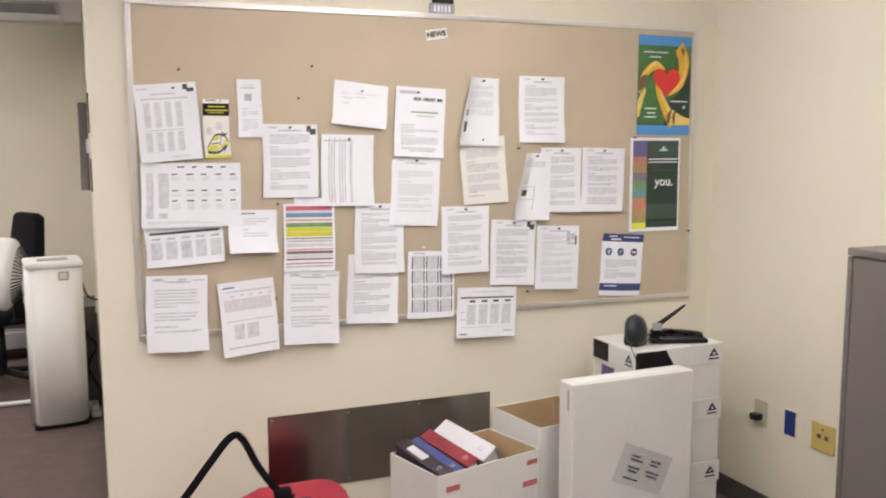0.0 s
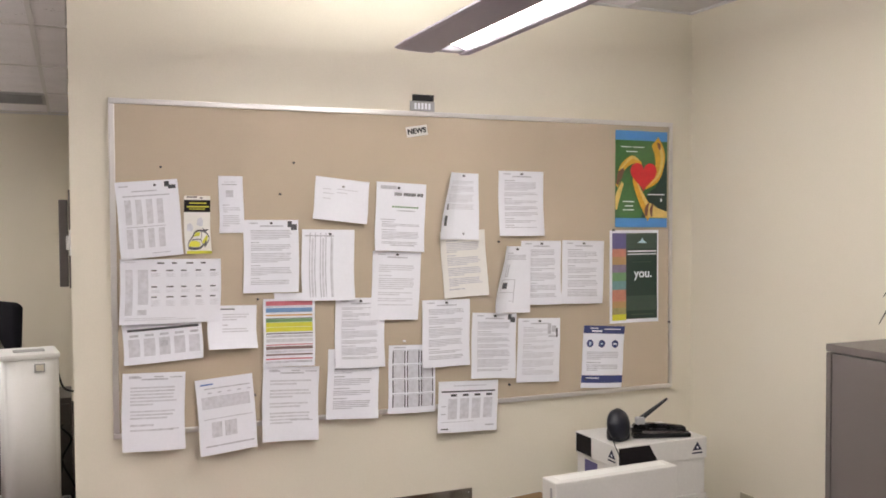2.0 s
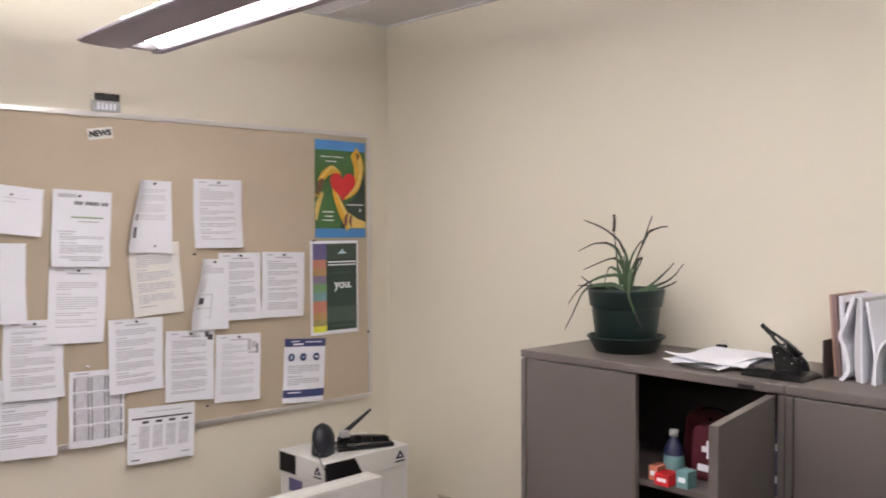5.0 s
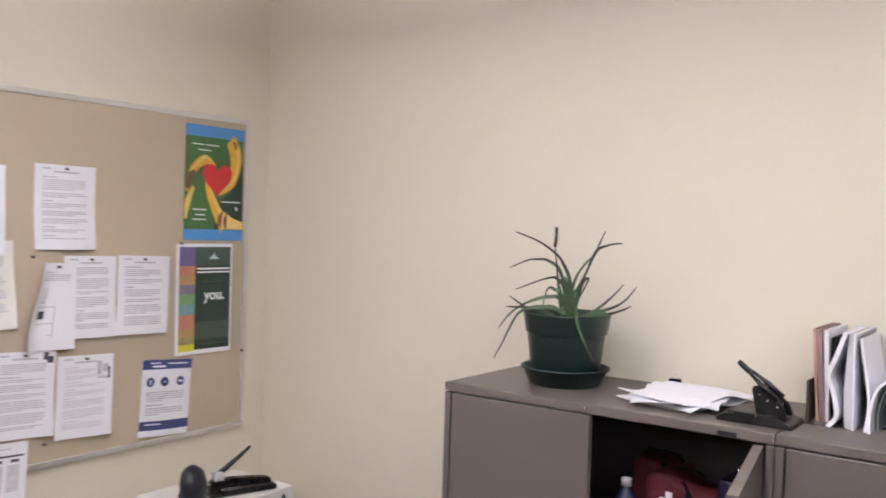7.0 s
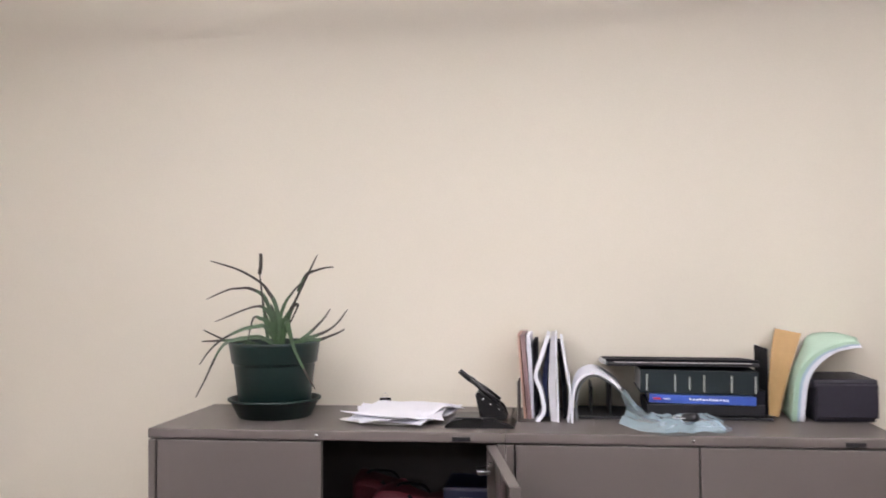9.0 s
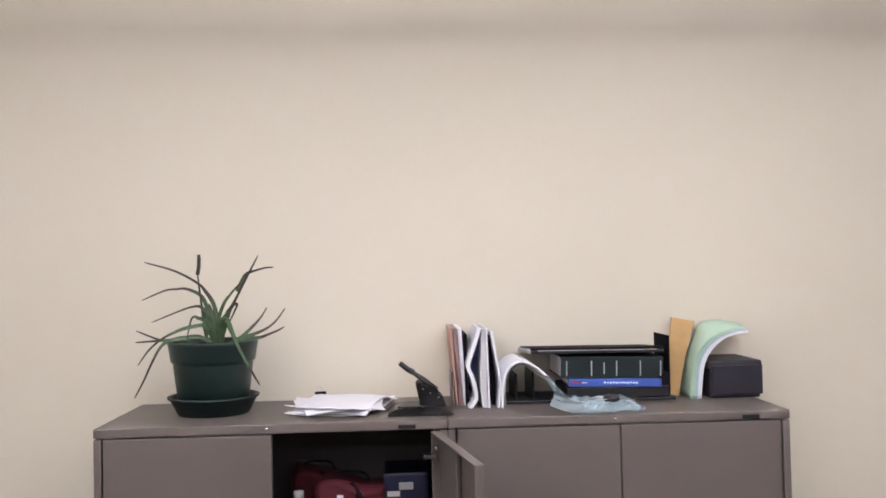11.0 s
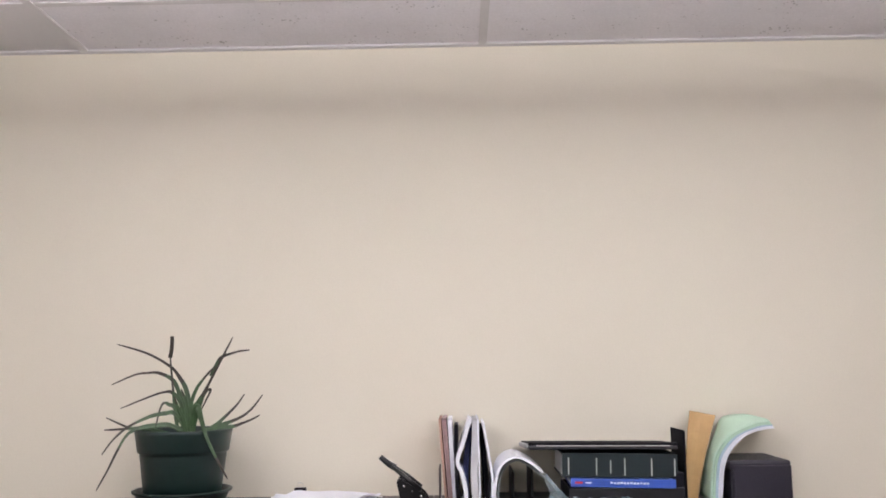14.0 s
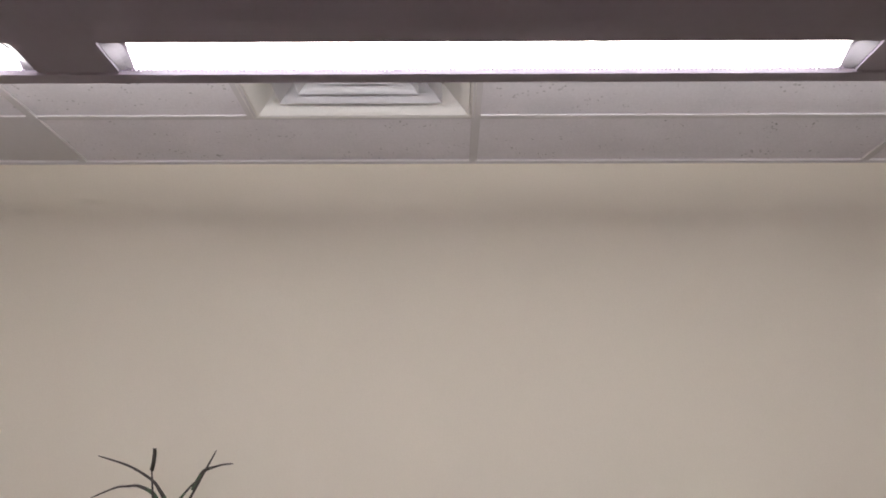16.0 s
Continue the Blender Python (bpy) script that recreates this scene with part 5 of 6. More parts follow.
def poly_bag():
    bm = bmesh.new()
    n, m = 34, 22
    rows = []
    for i in range(n + 1):
        row = []
        for j in range(m + 1):
            u, v = i / n, j / m
            y = 0.135 - 0.222 * u - 0.022 * v + 0.008 * math.sin(7 * v + 2)
            x = -0.095 + 0.185 * v + 0.010 * math.sin(8 * u + 1) * (1 - v)
            curl = max(0, 1 - u / 0.20) ** 2
            rim = min(1, 5 * u, 5 * (1 - u), 6 * v)
            crease = abs(noise.noise(Vector((x * 26, y * 17, 1.0)))) + 0.5 * abs(noise.noise(Vector((x * 60, y * 45, 4.0))))
            z = 0.003 + 0.010 * rim + 0.022 * crease * (0.3 + 0.7 * rim) + 0.080 * curl * (0.25 + 0.75 * v)
            row.append(bm.verts.new((x, y + 0.030 * curl, max(0.001, z))))
        rows.append(row)
    for a, b_ in zip(rows, rows[1:]):
        for j in range(m):
            bm.faces.new((a[j], a[j + 1], b_[j + 1], b_[j]))
    ob = smooth(part("plastic_bag", bm, M_BAGF))
    ob.location = (2.268, 0.787, Z + 0.002)
    tagged(ob, "crumpled clear plastic bag with pale blue tint", "plastic bag")
    part("folded_film", box((0.02, -0.01, 0.006), (0.12, 0.15, 0.010), 0.004), M_BLUEP, ob, "pale blue folded contents")
    k = thing("key_bunch", pose(2.212, 0.787, Z + 0.030), "small bunch of keys with a black fob on the bag", "keys")
    smooth(part("fob", lathe([(0, 0), (0.019, 0.0), (0.023, 0.006), (0.019, 0.016), (0, 0.018)], 18), M_BLACK, k))
    for a, l in ((20, 0.030), (160, 0.034), (75, 0.028), (250, 0.030)):
        part("key", box((l / 2 + 0.012, 0, 0.004), (l, 0.008, 0.002), 0.0006, pose(0, 0, 0, 0, 0, a)), M_CHROME, k)
    part("key_ring", tube([Vector((0.020 * math.cos(q), 0.024 + 0.020 * math.sin(q), 0.008)) for q in [math.pi * i / 8 for i in range(17)]], 0.0012, n=6), M_CHROME, k)


poly_bag()
ENV = [Vector(v) for v in ((2.45, 0.556, 1.306), (2.468, 0.522, 1.2965), (2.585, 0.501, 1.526), (2.575, 0.433, 1.512))]
bm = bmesh.new()
grid = []
for j in range(9):
    row = []
    for i in range(7):
        u, v = i / 6, j / 8
        p = ENV[0].lerp(ENV[1], u).lerp(ENV[2].lerp(ENV[3], u), v) - ENV[0]
        row.append(bm.verts.new(p + Vector((0.006 * math.sin(math.pi * v) + 0.002 * math.sin(5 * u), 0.003 * math.sin(3 * v), 0))))
    grid.append(row)
for r0, r1 in zip(grid, grid[1:]):
    for i in range(6):
        bm.faces.new((r0[i], r0[i + 1], r1[i + 1], r1[i]))
r = bmesh.ops.extrude_face_region(bm, geom=bm.faces[:])
bmesh.ops.translate(bm, vec=(0.004, 0.001, 0), verts=[v for v in r["geom"] if isinstance(v, bmesh.types.BMVert)])
bmesh.ops.recalc_face_normals(bm, faces=bm.faces)
ob = part("manila_envelope", bm, M_TAN)
ob.location = ENV[0]
tagged(ob, "tan manila envelope propped upright on the cabinet", "envelope")


def flopped_sheets(share, material, label):
    """Sheets standing on edge and bent over sideways; share 0 is the outermost, 1 the innermost of the bundle."""
    mix = lambda a, b: [(p + (r - p) * share, q + (w - q) * share) for (p, q), (r, w) in zip(a, b)]
    front = mix([(0.503, Z), (0.494, 1.393), (0.473, 1.441), (0.437, 1.474), (0.377, 1.499), (0.338, 1.503)], [(0.478, Z), (0.466, 1.390), (0.442, 1.437), (0.398, 1.474), (0.350, 1.487), (0.328, 1.489)])
    back = mix([(0.486, Z), (0.462, 1.400), (0.434, 1.466), (0.412, 1.507), (0.350, 1.515), (0.287, 1.501)], [(0.470, Z), (0.440, 1.390), (0.412, 1.462), (0.384, 1.488), (0.330, 1.494), (0.284, 1.484)])
    near, far = curve_points([(2.405, y, z) for y, z in front], 6), curve_points([(2.585, y, z) for y, z in back], 6)
    bm = bmesh.new()
    o = near[0].copy()
    rows = [[bm.verts.new(a.lerp(b, k / 5) - o) for a, b in zip(near, far)] for k in range(6)]
    for a, b in zip(rows, rows[1:]):
        for k in range(len(a) - 1):
            bm.faces.new((a[k], a[k + 1], b[k + 1], b[k]))
    bm.normal_update()
    r = bmesh.ops.solidify(bm, geom=bm.faces[:], thickness=0.0035)
    bmesh.ops.recalc_face_normals(bm, faces=bm.faces)
    for v in bm.verts:
        v.co.z = max(v.co.z, 0.0)
    ob = smooth(part("paper_wad", bm, material))
    ob.location = o
    tagged(ob, label, "paper bundle", "sheets flopping over the case")


for share, m_, lab in ((0.0, M_MINT, "mint green sheets flopping over the black case"), (0.27, M_MINT, "mint green sheets flopping over the black case"), (0.52, M_BLUEP, "pale blue sheets flopping over the black case"), (0.76, M_PAPER, "white sheets flopping over the black case"), (1.0, M_PAPER, "white sheets flopping over the black case")):
    flopped_sheets(share, m_, lab)


M_CASE = mat("dark_leatherette", (0.010, 0.0085, 0.015), 0.5, vary=0.2, scale=18, grain=260, bump=0.35, spec=0.3)


def black_case():
    t = thing("black_case", pose(2.485, 0.374, Z), "small black leatherette case with a lid", "case")
    part("body", box((0.01, 0, 0.043), (0.19, 0.150, 0.084), 0.006), M_CASE, t)
    part("lid", box((0.008, 0, 0.098), (0.20, 0.160, 0.026), 0.008), M_CASE, t)
    part("flap", box((-0.092, -0.004, 0.055), (0.006, 0.150, 0.086), 0.003), M_CASE, t)


black_case()

# ---- things inside the open cabinet ----
SH = 0.944


def first_aid_bag(m, w, h, cross, label):
    t = thing("first_aid_bag", m, label, "first aid bag", "first aid bags")
    bm = box((0, 0, h / 2), (0.13, w, h), 0.030, seg=4)
    bmesh.ops.subdivide_edges(bm, edges=bm.edges[:], cuts=3, use_grid_fill=True)
    for v in bm.verts:
        v.co += Vector((1, 1, 0.6)) * 0.011 * noise.noise(v.co * 22)
        if v.co.z > h * 0.7:
            v.co.z += 0.014 * math.sin(v.co.y * 30)
    # bag red is darkened for the shade on the shelf
    smooth(part("body", bm, M_RED_SHADED, t))
    smooth(part("strap", tube(curve_points([(-0.05, 0.0, h * 0.98), (-0.068, -0.03, h * 0.75), (-0.070, -0.045, h * 0.3)], 8), 0.010, n=8, flat=0.3, up=(1, 0, 0)), M_BLACKM, t))
    smooth(part("handle", tube(curve_points([(0, -0.05, h * 0.97), (0, -0.03, h + 0.015), (0, 0.03, h + 0.018), (0, 0.05, h * 0.97)], 8), 0.007, n=8, flat=0.5), M_BLACKM, t))
    if cross:
        part("white_cross", box((-0.0685, 0.025, h * 0.64), (0.004, 0.052, 0.017)), M_PAPER, t)
        part("white_cross", box((-0.0688, 0.025, h * 0.64), (0.004, 0.017, 0.052)), M_PAPER, t)
        part("label", box((-0.0685, 0.03, h * 0.28), (0.003, 0.07, 0.020)), M_PAPER, t)


first_aid_bag(pose(2.47, 1.600, SH, 0, 0, 8), 0.16, 0.172, False, "red nylon first aid bag with black handle")
first_aid_bag(pose(2.38, 1.498, SH, 0, 0, -4), 0.20, 0.158, True, "red nylon first aid bag with a white cross")
# case bodies carry the shelf's shade in their blue
for y, z, h in ((1.345, SH, 0.095), (1.345, SH + 0.097, 0.085)):
    t = thing("blue_case", pose(2.42, y, z), "blue plastic supply case on the cabinet shelf, coloured as in shade", "supply case", "blue cases")
    part("body", box((0, 0, h / 2), (0.18, 0.125, h - 0.004), 0.008), M_BLUE_SHADED, t)
    part("latch", box((-0.092, 0.0, h * 0.55), (0.006, 0.040, 0.020), 0.002), M_GREYP, t)
    part("label", box((-0.0912, 0.035, h * 0.3), (0.002, 0.035, 0.014)), M_GREYB, t)
# dark body and grey cap put the shelf's shade into the bottle's colours
t = thing("bottle", pose(2.30, 1.640, SH), "clear bottle with a blue label and white cap, coloured as in shade", "bottle")
smooth(part("body", lathe([(0, 0), (0.028, 0), (0.030, 0.004), (0.030, 0.085), (0.022, 0.105), (0.012, 0.118), (0.012, 0.128), (0, 0.128)], 24), M_BLUE_SHADED, t))
smooth(part("label", lathe([(0.0303, 0.025), (0.0308, 0.026), (0.0308, 0.070), (0.0303, 0.071)], 24), M_TEAL, t))
smooth(part("cap", lathe([(0, 0.126), (0.014, 0.126), (0.014, 0.146), (0, 0.147)], 18), M_GREYP, t))
for x, y, s_, m_, lab in ((2.25, 1.665, (0.05, 0.03, 0.045), M_ORANGE, "small orange carton on the cabinet shelf"), (2.225, 1.615, (0.06, 0.05, 0.035), M_HEART, "small red carton on the cabinet shelf"), (2.24, 1.560, (0.05, 0.04, 0.050), M_TEAL, "small teal carton on the cabinet shelf")):
    ob = part("small_carton", box((0, 0, s_[2] / 2), s_, 0.002), m_)
    ob.location = (x, y, SH)
    tagged(ob, lab, "carton", "small cartons")
    part("flap", box((-s_[0] / 2 - 0.0006, 0, s_[2] * 0.5), (0.001, s_[1] * 0.6, s_[2] * 0.3)), M_PAPER, ob)

# ---- things on the floor below the notice board ----
sheet_m = part("steel_sheet", box((0, 0, 0), (0.944, 0.003, 0.308), 0.0008), M_STEEL)
sheet_m.location = (1.026, NORTH - 0.004, 0.421)
tagged(sheet_m, "brushed stainless steel plate fixed low on the wall", "metal plate")
for x in (-0.455, -0.15, 0.15, 0.455):
    for z in (-0.138, 0.138):
        smooth(part("screw", lathe([(0, 0), (0.005, 0), (0.004, 0.0015), (0, 0.002)], 10, pose(x, -0.0016, z, 90, 0, 0)), M_CHROME, sheet_m))


M_PLUMK = mat("dark_plum_vinyl", (0.022, 0.010, 0.020), 0.35, vary=0.1)


def duffel_bag():
    t = thing("duffel_bag", pose(0.47, 2.98, 0), "soft red nylon duffel bag with black strap on the carpet", "bag")
    bm = box((0, 0, 0.20), (0.62, 0.34, 0.40), 0.10, seg=5)
    bmesh.ops.subdivide_edges(bm, edges=bm.edges[:], cuts=1, use_grid_fill=True)
    for v in bm.verts:
        v.co += Vector((0.6, 0.6, 1.0)) * 0.018 * noise.noise(v.co * 7) * min(1, v.co.z * 5)
        if v.co.z > 0.3:
            v.co.z += 0.045 * math.sin((v.co.x + 0.1) * 9) - 0.01
        v.co.z *= 1 + 0.28 * (v.co.x - 0.15)
        v.co.z = max(0.0, v.co.z)
    smooth(part("body", bm, M_RED, t))
    smooth(part("strap", tube(curve_points([(-0.34, -0.03, 0.395), (-0.27, -0.01, 0.46), (-0.18, 0.0, 0.57), (-0.11, 0.02, 0.640), (-0.07, 0.02, 0.630), (-0.02, 0.0, 0.53), (0.04, -0.02, 0.445), (0.09, -0.03, 0.415)], 10), 0.013, n=8, flat=0.18, up=(0.2, 1, 0)), M_BLACKM, t, "black webbing carrying strap"))
    part("strap_pad", box((0.055, -0.02, 0.435), (0.06, 0.035, 0.035), 0.010, None), M_BLACKM, t)
    part("zip", box((0.0, -0.03, 0.41), (0.30, 0.010, 0.004), 0.001), M_BLACK, t)


duffel_bag()


def open_carton(name, m, w, d, h, label, outer, marks, flaps=()):
    """An open box with wall thickness; local x is the long side, y the short one."""
    t = thing(name, m, label, "carton", "cartons on the floor")
    th = 0.005
    part("bottom", box((0, 0, 0.004), (w - 0.002, d - 0.002, 0.006)), M_KRAFT, t)
    for c, s_ in (((0, -d / 2 + th / 2, h / 2), (w, th, h)), ((0, d / 2 - th / 2, h / 2), (w, th, h)), ((-w / 2 + th / 2, 0, h / 2), (th, d - 2 * th, h)), ((w / 2 - th / 2, 0, h / 2), (th, d - 2 * th, h))):
        part("side", box(c, s_, 0.0012), outer, t)
        sx = 1 if s_[0] > s_[1] else 0
        ic = Vector(c) + (Vector((0, -math.copysign(th * 0.5 + 0.0008, c[1]), 0)) if sx else Vector((-math.copysign(th * 0.5 + 0.0008, c[0]), 0, 0)))
        part("lining", box(ic, (s_[0] - 0.012, 0.001, h - 0.003) if sx else (0.001, s_[1], h - 0.003)), M_KRAFT, t)
    for c, s_, m_ in marks:
        part("printed_mark", box(c, s_), m_, t)
    for c, s_, r in flaps:
        part("flap", box((0, 0, 0), s_, 0.001, Matrix.Translation(c) @ Euler([radians(a) for a in r]).to_matrix().to_4x4()), outer, t)
    return t


RB = pose(1.218, 2.986, 0, 0, 0, 14.5)
open_carton("binder_carton", RB, 0.474, 0.300, 0.482, "white cardboard carton with red marks holding ring binders", M_CARTON,
            [((-0.17, -0.1505, 0.425), (0.06, 0.0012, 0.020), M_REDD), ((0.20, -0.1505, 0.44), (0.05, 0.0012, 0.018), M_REDD), ((0.19, -0.1505, 0.36), (0.07, 0.0012, 0.022), M_REDD), ((-0.2356, 0.02, 0.34), (0.0012, 0.07, 0.03), M_REDD)])


def ring_binder(m, cover, w, label, tag):
    """A binder lying with its spine up: local y runs along the spine, z up out of the carton."""
    t = thing("ring_binder", m, label, "ring binder", "binders in the carton")
    for x in (-w / 2, w / 2):
        part("cover", box((x, 0, -0.120), (0.003, 0.28, 0.238), 0.001), cover, t)
    part("spine", box((0, 0, 0), (w + 0.003, 0.28, 0.003), 0.001), cover, t)
    part("pages", box((0, 0.004, -0.118), (w - 0.010, 0.262, 0.200)), M_PAPER2, t)
    if tag:
        part("spine_label", box((0, 0.035, 0.0022), (w * 0.62, 0.10, 0.0012)), M_GREYB, t, "pale spine label")
    smooth(part("finger_ring", lathe([(0.007, 0), (0.010, 0), (0.010, 0.002), (0.007, 0.002), (0.007, 0)], 16, pose(0, -0.095, 0.0012)), M_CHROME, t))


for x, z, w, lean, cover, lab, tag in ((-0.192, 0.500, 0.052, -12, M_PLUMK, "dark plum ring binder lying spine up in the carton", True), (-0.135, 0.497, 0.036, -16, M_NAVY, "blue ring binder lying spine up in the carton", False), (-0.080, 0.512, 0.050, -24, M_MAROON, "red ring binder lying spine up in the carton", False), (-0.008, 0.528, 0.072, -32, M_GREYB, "white ring binder lying spine up in the carton", False)):
    ring_binder(RB @ pose(x, -0.002, z, 9, lean, 0), cover, w, lab, tag)
ob = part("carton_filler", box((0, 0, 0.10), (0.44, 0.27, 0.20), 0.01), M_KRAFT)
ob.matrix_basis = RB @ pose(0, 0, 0.008)
tagged(ob, "brown cardboard packing under the binders", "packing")
open_carton("open_carton", pose(1.642, 3.118, 0, 0, 0, 9), 0.33, 0.318, 0.548, "white cardboard carton standing open, brown inside", M_CARTON, [])


def flat_carton():
    t = thing("flat_carton", pose(1.790, 2.782, 0, 0, 0, 2.0), "tall thin white cardboard carton standing on edge", "carton", "cartons on the floor")
    part("body", box((0, 0, 0.3835), (0.535, 0.092, 0.767), 0.006), M_CARTON, t)
    part("tape", box((0, 0, 0.7675), (0.47, 0.045, 0.0012)), M_WHITEP, t)
    part("slot", box((-0.2685, -0.018, 0.705), (0.0014, 0.012, 0.075)), M_GREYP, t, "grey hand slot in the side")
    lab = part("shipping_label", box((0, 0, 0), (0.235, 0.0012, 0.150)), M_POUCH, t, "clear pouch with a printed label")
    lab.matrix_basis = Matrix.Translation((0.043, -0.0468, 0.410)) @ Matrix.Rotation(radians(23), 4, "Y")
    rng = random.Random(2)
    for x0, n in ((-0.045, 8), (0.050, 7)):
        for k in range(n):
            part("label_bar", box((x0 + rng.uniform(-0.006, 0.006), -0.0010, 0.052 - 0.0145 * k), (rng.uniform(0.038, 0.070), 0.0006, 0.0065)), M_INKD if k % 3 else M_INK, lab)


flat_carton()


def paper_box(z, h, lid_h):
    """A copy-paper carton with its lid, printed black panels and triangle marks."""
    t = thing("paper_box", pose(2.085, 3.020, z, 0, 0, 0.5), "white copy-paper carton with lid and black printed panels", "carton", "stacked paper cartons")
    w, d = 0.425, 0.300
    part("body", box((0, 0, (h - 0.02) / 2), (w - 0.012, d - 0.012, h - 0.02), 0.003), M_CARTON, t)
    lid = part("lid", box((0, 0, h - lid_h / 2), (w, d, lid_h - 0.001), 0.003), M_CARTON, t)
    zc = h - lid_h / 2
    y = -d / 2 - 0.0008
    part("black_panel", prism([(-0.205, -lid_h / 2 + 0.004), (-0.02, -lid_h / 2 + 0.004), (-0.065, lid_h / 2 - 0.006), (-0.205, lid_h / 2 - 0.006)], 0.001, pose(0, y, zc, 90, 0, 0)), M_BLACKPRINT, lid)
    for place in (pose(0.165, y, zc, 0, 0, 0), pose(-w / 2 - 0.0008, -0.115, zc, 0, 0, -90)):
        part("triangle_mark", prism([(-0.023, -0.007), (0.023, -0.007), (0, 0.026)], 0.001, place @ pose(0, 0, 0, 90, 0, 0)), M_MARK, lid)
        part("mark_centre", prism([(-0.006, 0.001), (0.005, -0.002), (0.002, 0.011)], 0.0006, place @ pose(0, -0.0008, 0, 90, 0, 0)), M_PAPER, lid)
        part("mark_bar", box((0, -0.0004, -0.018), (0.050, 0.0010, 0.006), 0, place), M_MARK, lid)
    part("black_panel", box((-w / 2 - 0.0008, 0.085, zc), (0.0014, 0.11, lid_h - 0.010)), M_BLACKPRINT, lid)
    part("purple_label", box((-w / 2 + 0.0054, 0.04, h - lid_h - 0.04), (0.0014, 0.09, 0.05)), M_PURPLE, t, "purple printed label")


paper_box(0.0, 0.335, 0.085)
paper_box(0.336, 0.263, 0.085)
paper_box(0.600, 0.224, 0.085)


def scanner():
    """A black domed desk unit on its edge, with a cable."""
    t = thing("handheld_scanner", pose(1.940, 2.955, 0.824, 0, 0, 20), "black rounded plastic desk device with a thin cable", "desk device")
    bm = lathe([(0, -0.028), (0.035, -0.028), (0.050, -0.020), (0.056, 0.0), (0.048, 0.018), (0.030, 0.030), (0.010, 0.036), (0, 0.037)], 32, Matrix.Translation((0, 0, 0.062)) @ Matrix.Rotation(radians(80), 4, "X") @ Matrix.Diagonal((1.0, 1.18, 1, 1)))
    smooth(part("dome", bm, M_NIGHT, t))
    part("neck", box((0.004, 0.006, 0.026), (0.080, 0.066, 0.052), 0.016), M_NIGHT, t)
    smooth(part("cable", tube(curve_points([(-0.02, -0.005, 0.014), (-0.07, -0.025, 0.022), (-0.105, -0.06, 0.006), (-0.112, -0.085, -0.03), (-0.112, -0.090, -0.10)], 10), 0.0022, n=6), M_BLACK, t))


scanner()


def heavy_stapler():
    t = thing("heavy_stapler", pose(2.095, 2.945, 0.825, 0, 0, -18), "black heavy-duty stapler with its lever raised", "stapler")
    part("base", box((0.03, 0, 0.010), (0.235, 0.046, 0.018), 0.006), M_BLACKG, t)
    part("anvil", box((0.125, 0, 0.022), (0.03, 0.030, 0.008), 0.002), M_CHROME, t)
    tilt = Matrix.Translation((0.02, 0, 0.028)) @ Matrix.Rotation(radians(1.5), 4, "Y")
    part("magazine", box((0, 0, 0), (0.220, 0.030, 0.016), 0.004, tilt), M_BLACKG, t)
    part("cover", prism([(-0.105, 0.009), (0.112, 0.009), (0.104, 0.018), (0.02, 0.026), (-0.080, 0.030), (-0.105, 0.022)], 0.034, tilt @ pose(0, 0.017, 0, 90, 0, 0), 0.004), M_BLACKG, t)
    part("steel_strip", box((0.01, -0.0165, -0.004), (0.16, 0.004, 0.008), 0.001, tilt), M_CHROME, t, "bright steel strip")
    part("pivot", box((-0.055, 0, 0.066), (0.036, 0.032, 0.034), 0.008), M_GREYP, t, "grey lever pivot")
    smooth(part("lever", tube(curve_points([(-0.060, 0, 0.068), (-0.02, 0, 0.098), (0.022, 0, 0.128), (0.056, 0, 0.154)], 6), 0.012, 0.005, 10, 0.6, (0, 1, 0)), M_BLACK, t))


heavy_stapler()


def outlet(y, z, w, material, label, holes):
    t = thing("wall_outlet", pose(EAST, y, z), label, "wall outlet", "wall outlets")
    part("plate", box((-0.003, 0, 0), (0.006, w, 0.114), 0.002), material, t)
    for c, s_, m_ in holes:
        part("socket", box(c, s_, 0.001), m_, t)
    return t


o = outlet(3.000, 0.457, 0.078, M_IVORY, "ivory power outlet with a black plug in it", [((-0.0066, 0, 0.024), (0.003, 0.034, 0.028), M_IVORY)])
part("plug", box((-0.026, 0.004, -0.014), (0.042, 0.044, 0.030), 0.009), M_BLACK, o)
outlet(2.824, 0.464, 0.070, M_CREAMP, "blue blank cover on a cream outlet plate", [((-0.0066, 0, 0.0), (0.003, 0.060, 0.104), M_BLUEPL)])
outlet(2.647, 0.456, 0.120, M_GOLDP, "yellow data outlet plate with dark ports", [((-0.0068, -0.020, 0.004), (0.003, 0.018, 0.016), M_DARK), ((-0.0068, 0.018, 0.004), (0.003, 0.018, 0.016), M_DARK), ((-0.0068, 0.0, 0.034), (0.002, 0.012, 0.008), M_DARK)])

# ---- wall end and the room behind ----
t = thing("wall_pocket", pose(END, NORTH + 0.115, 1.632), "grey-brown plastic file pocket hung on the wall end", "file pocket")
part("back", box((-0.004, 0, 0), (0.006, 0.10, 0.35), 0.001), M_TAUPE, t)
part("pocket", box((-0.024, 0.01, -0.015), (0.030, 0.09, 0.31), 0.004), M_TAUPE, t)
t = thing("light_switch", pose(END, NORTH + 0.035, 1.62), "white light switch on the wall end", "light switch")
part("plate", box((-0.003, 0, 0), (0.006, 0.05, 0.09), 0.002), M_WHITEP, t)
part("rocker", box((-0.010, 0, 0), (0.012, 0.022, 0.05), 0.003), M_WHITEP, t)


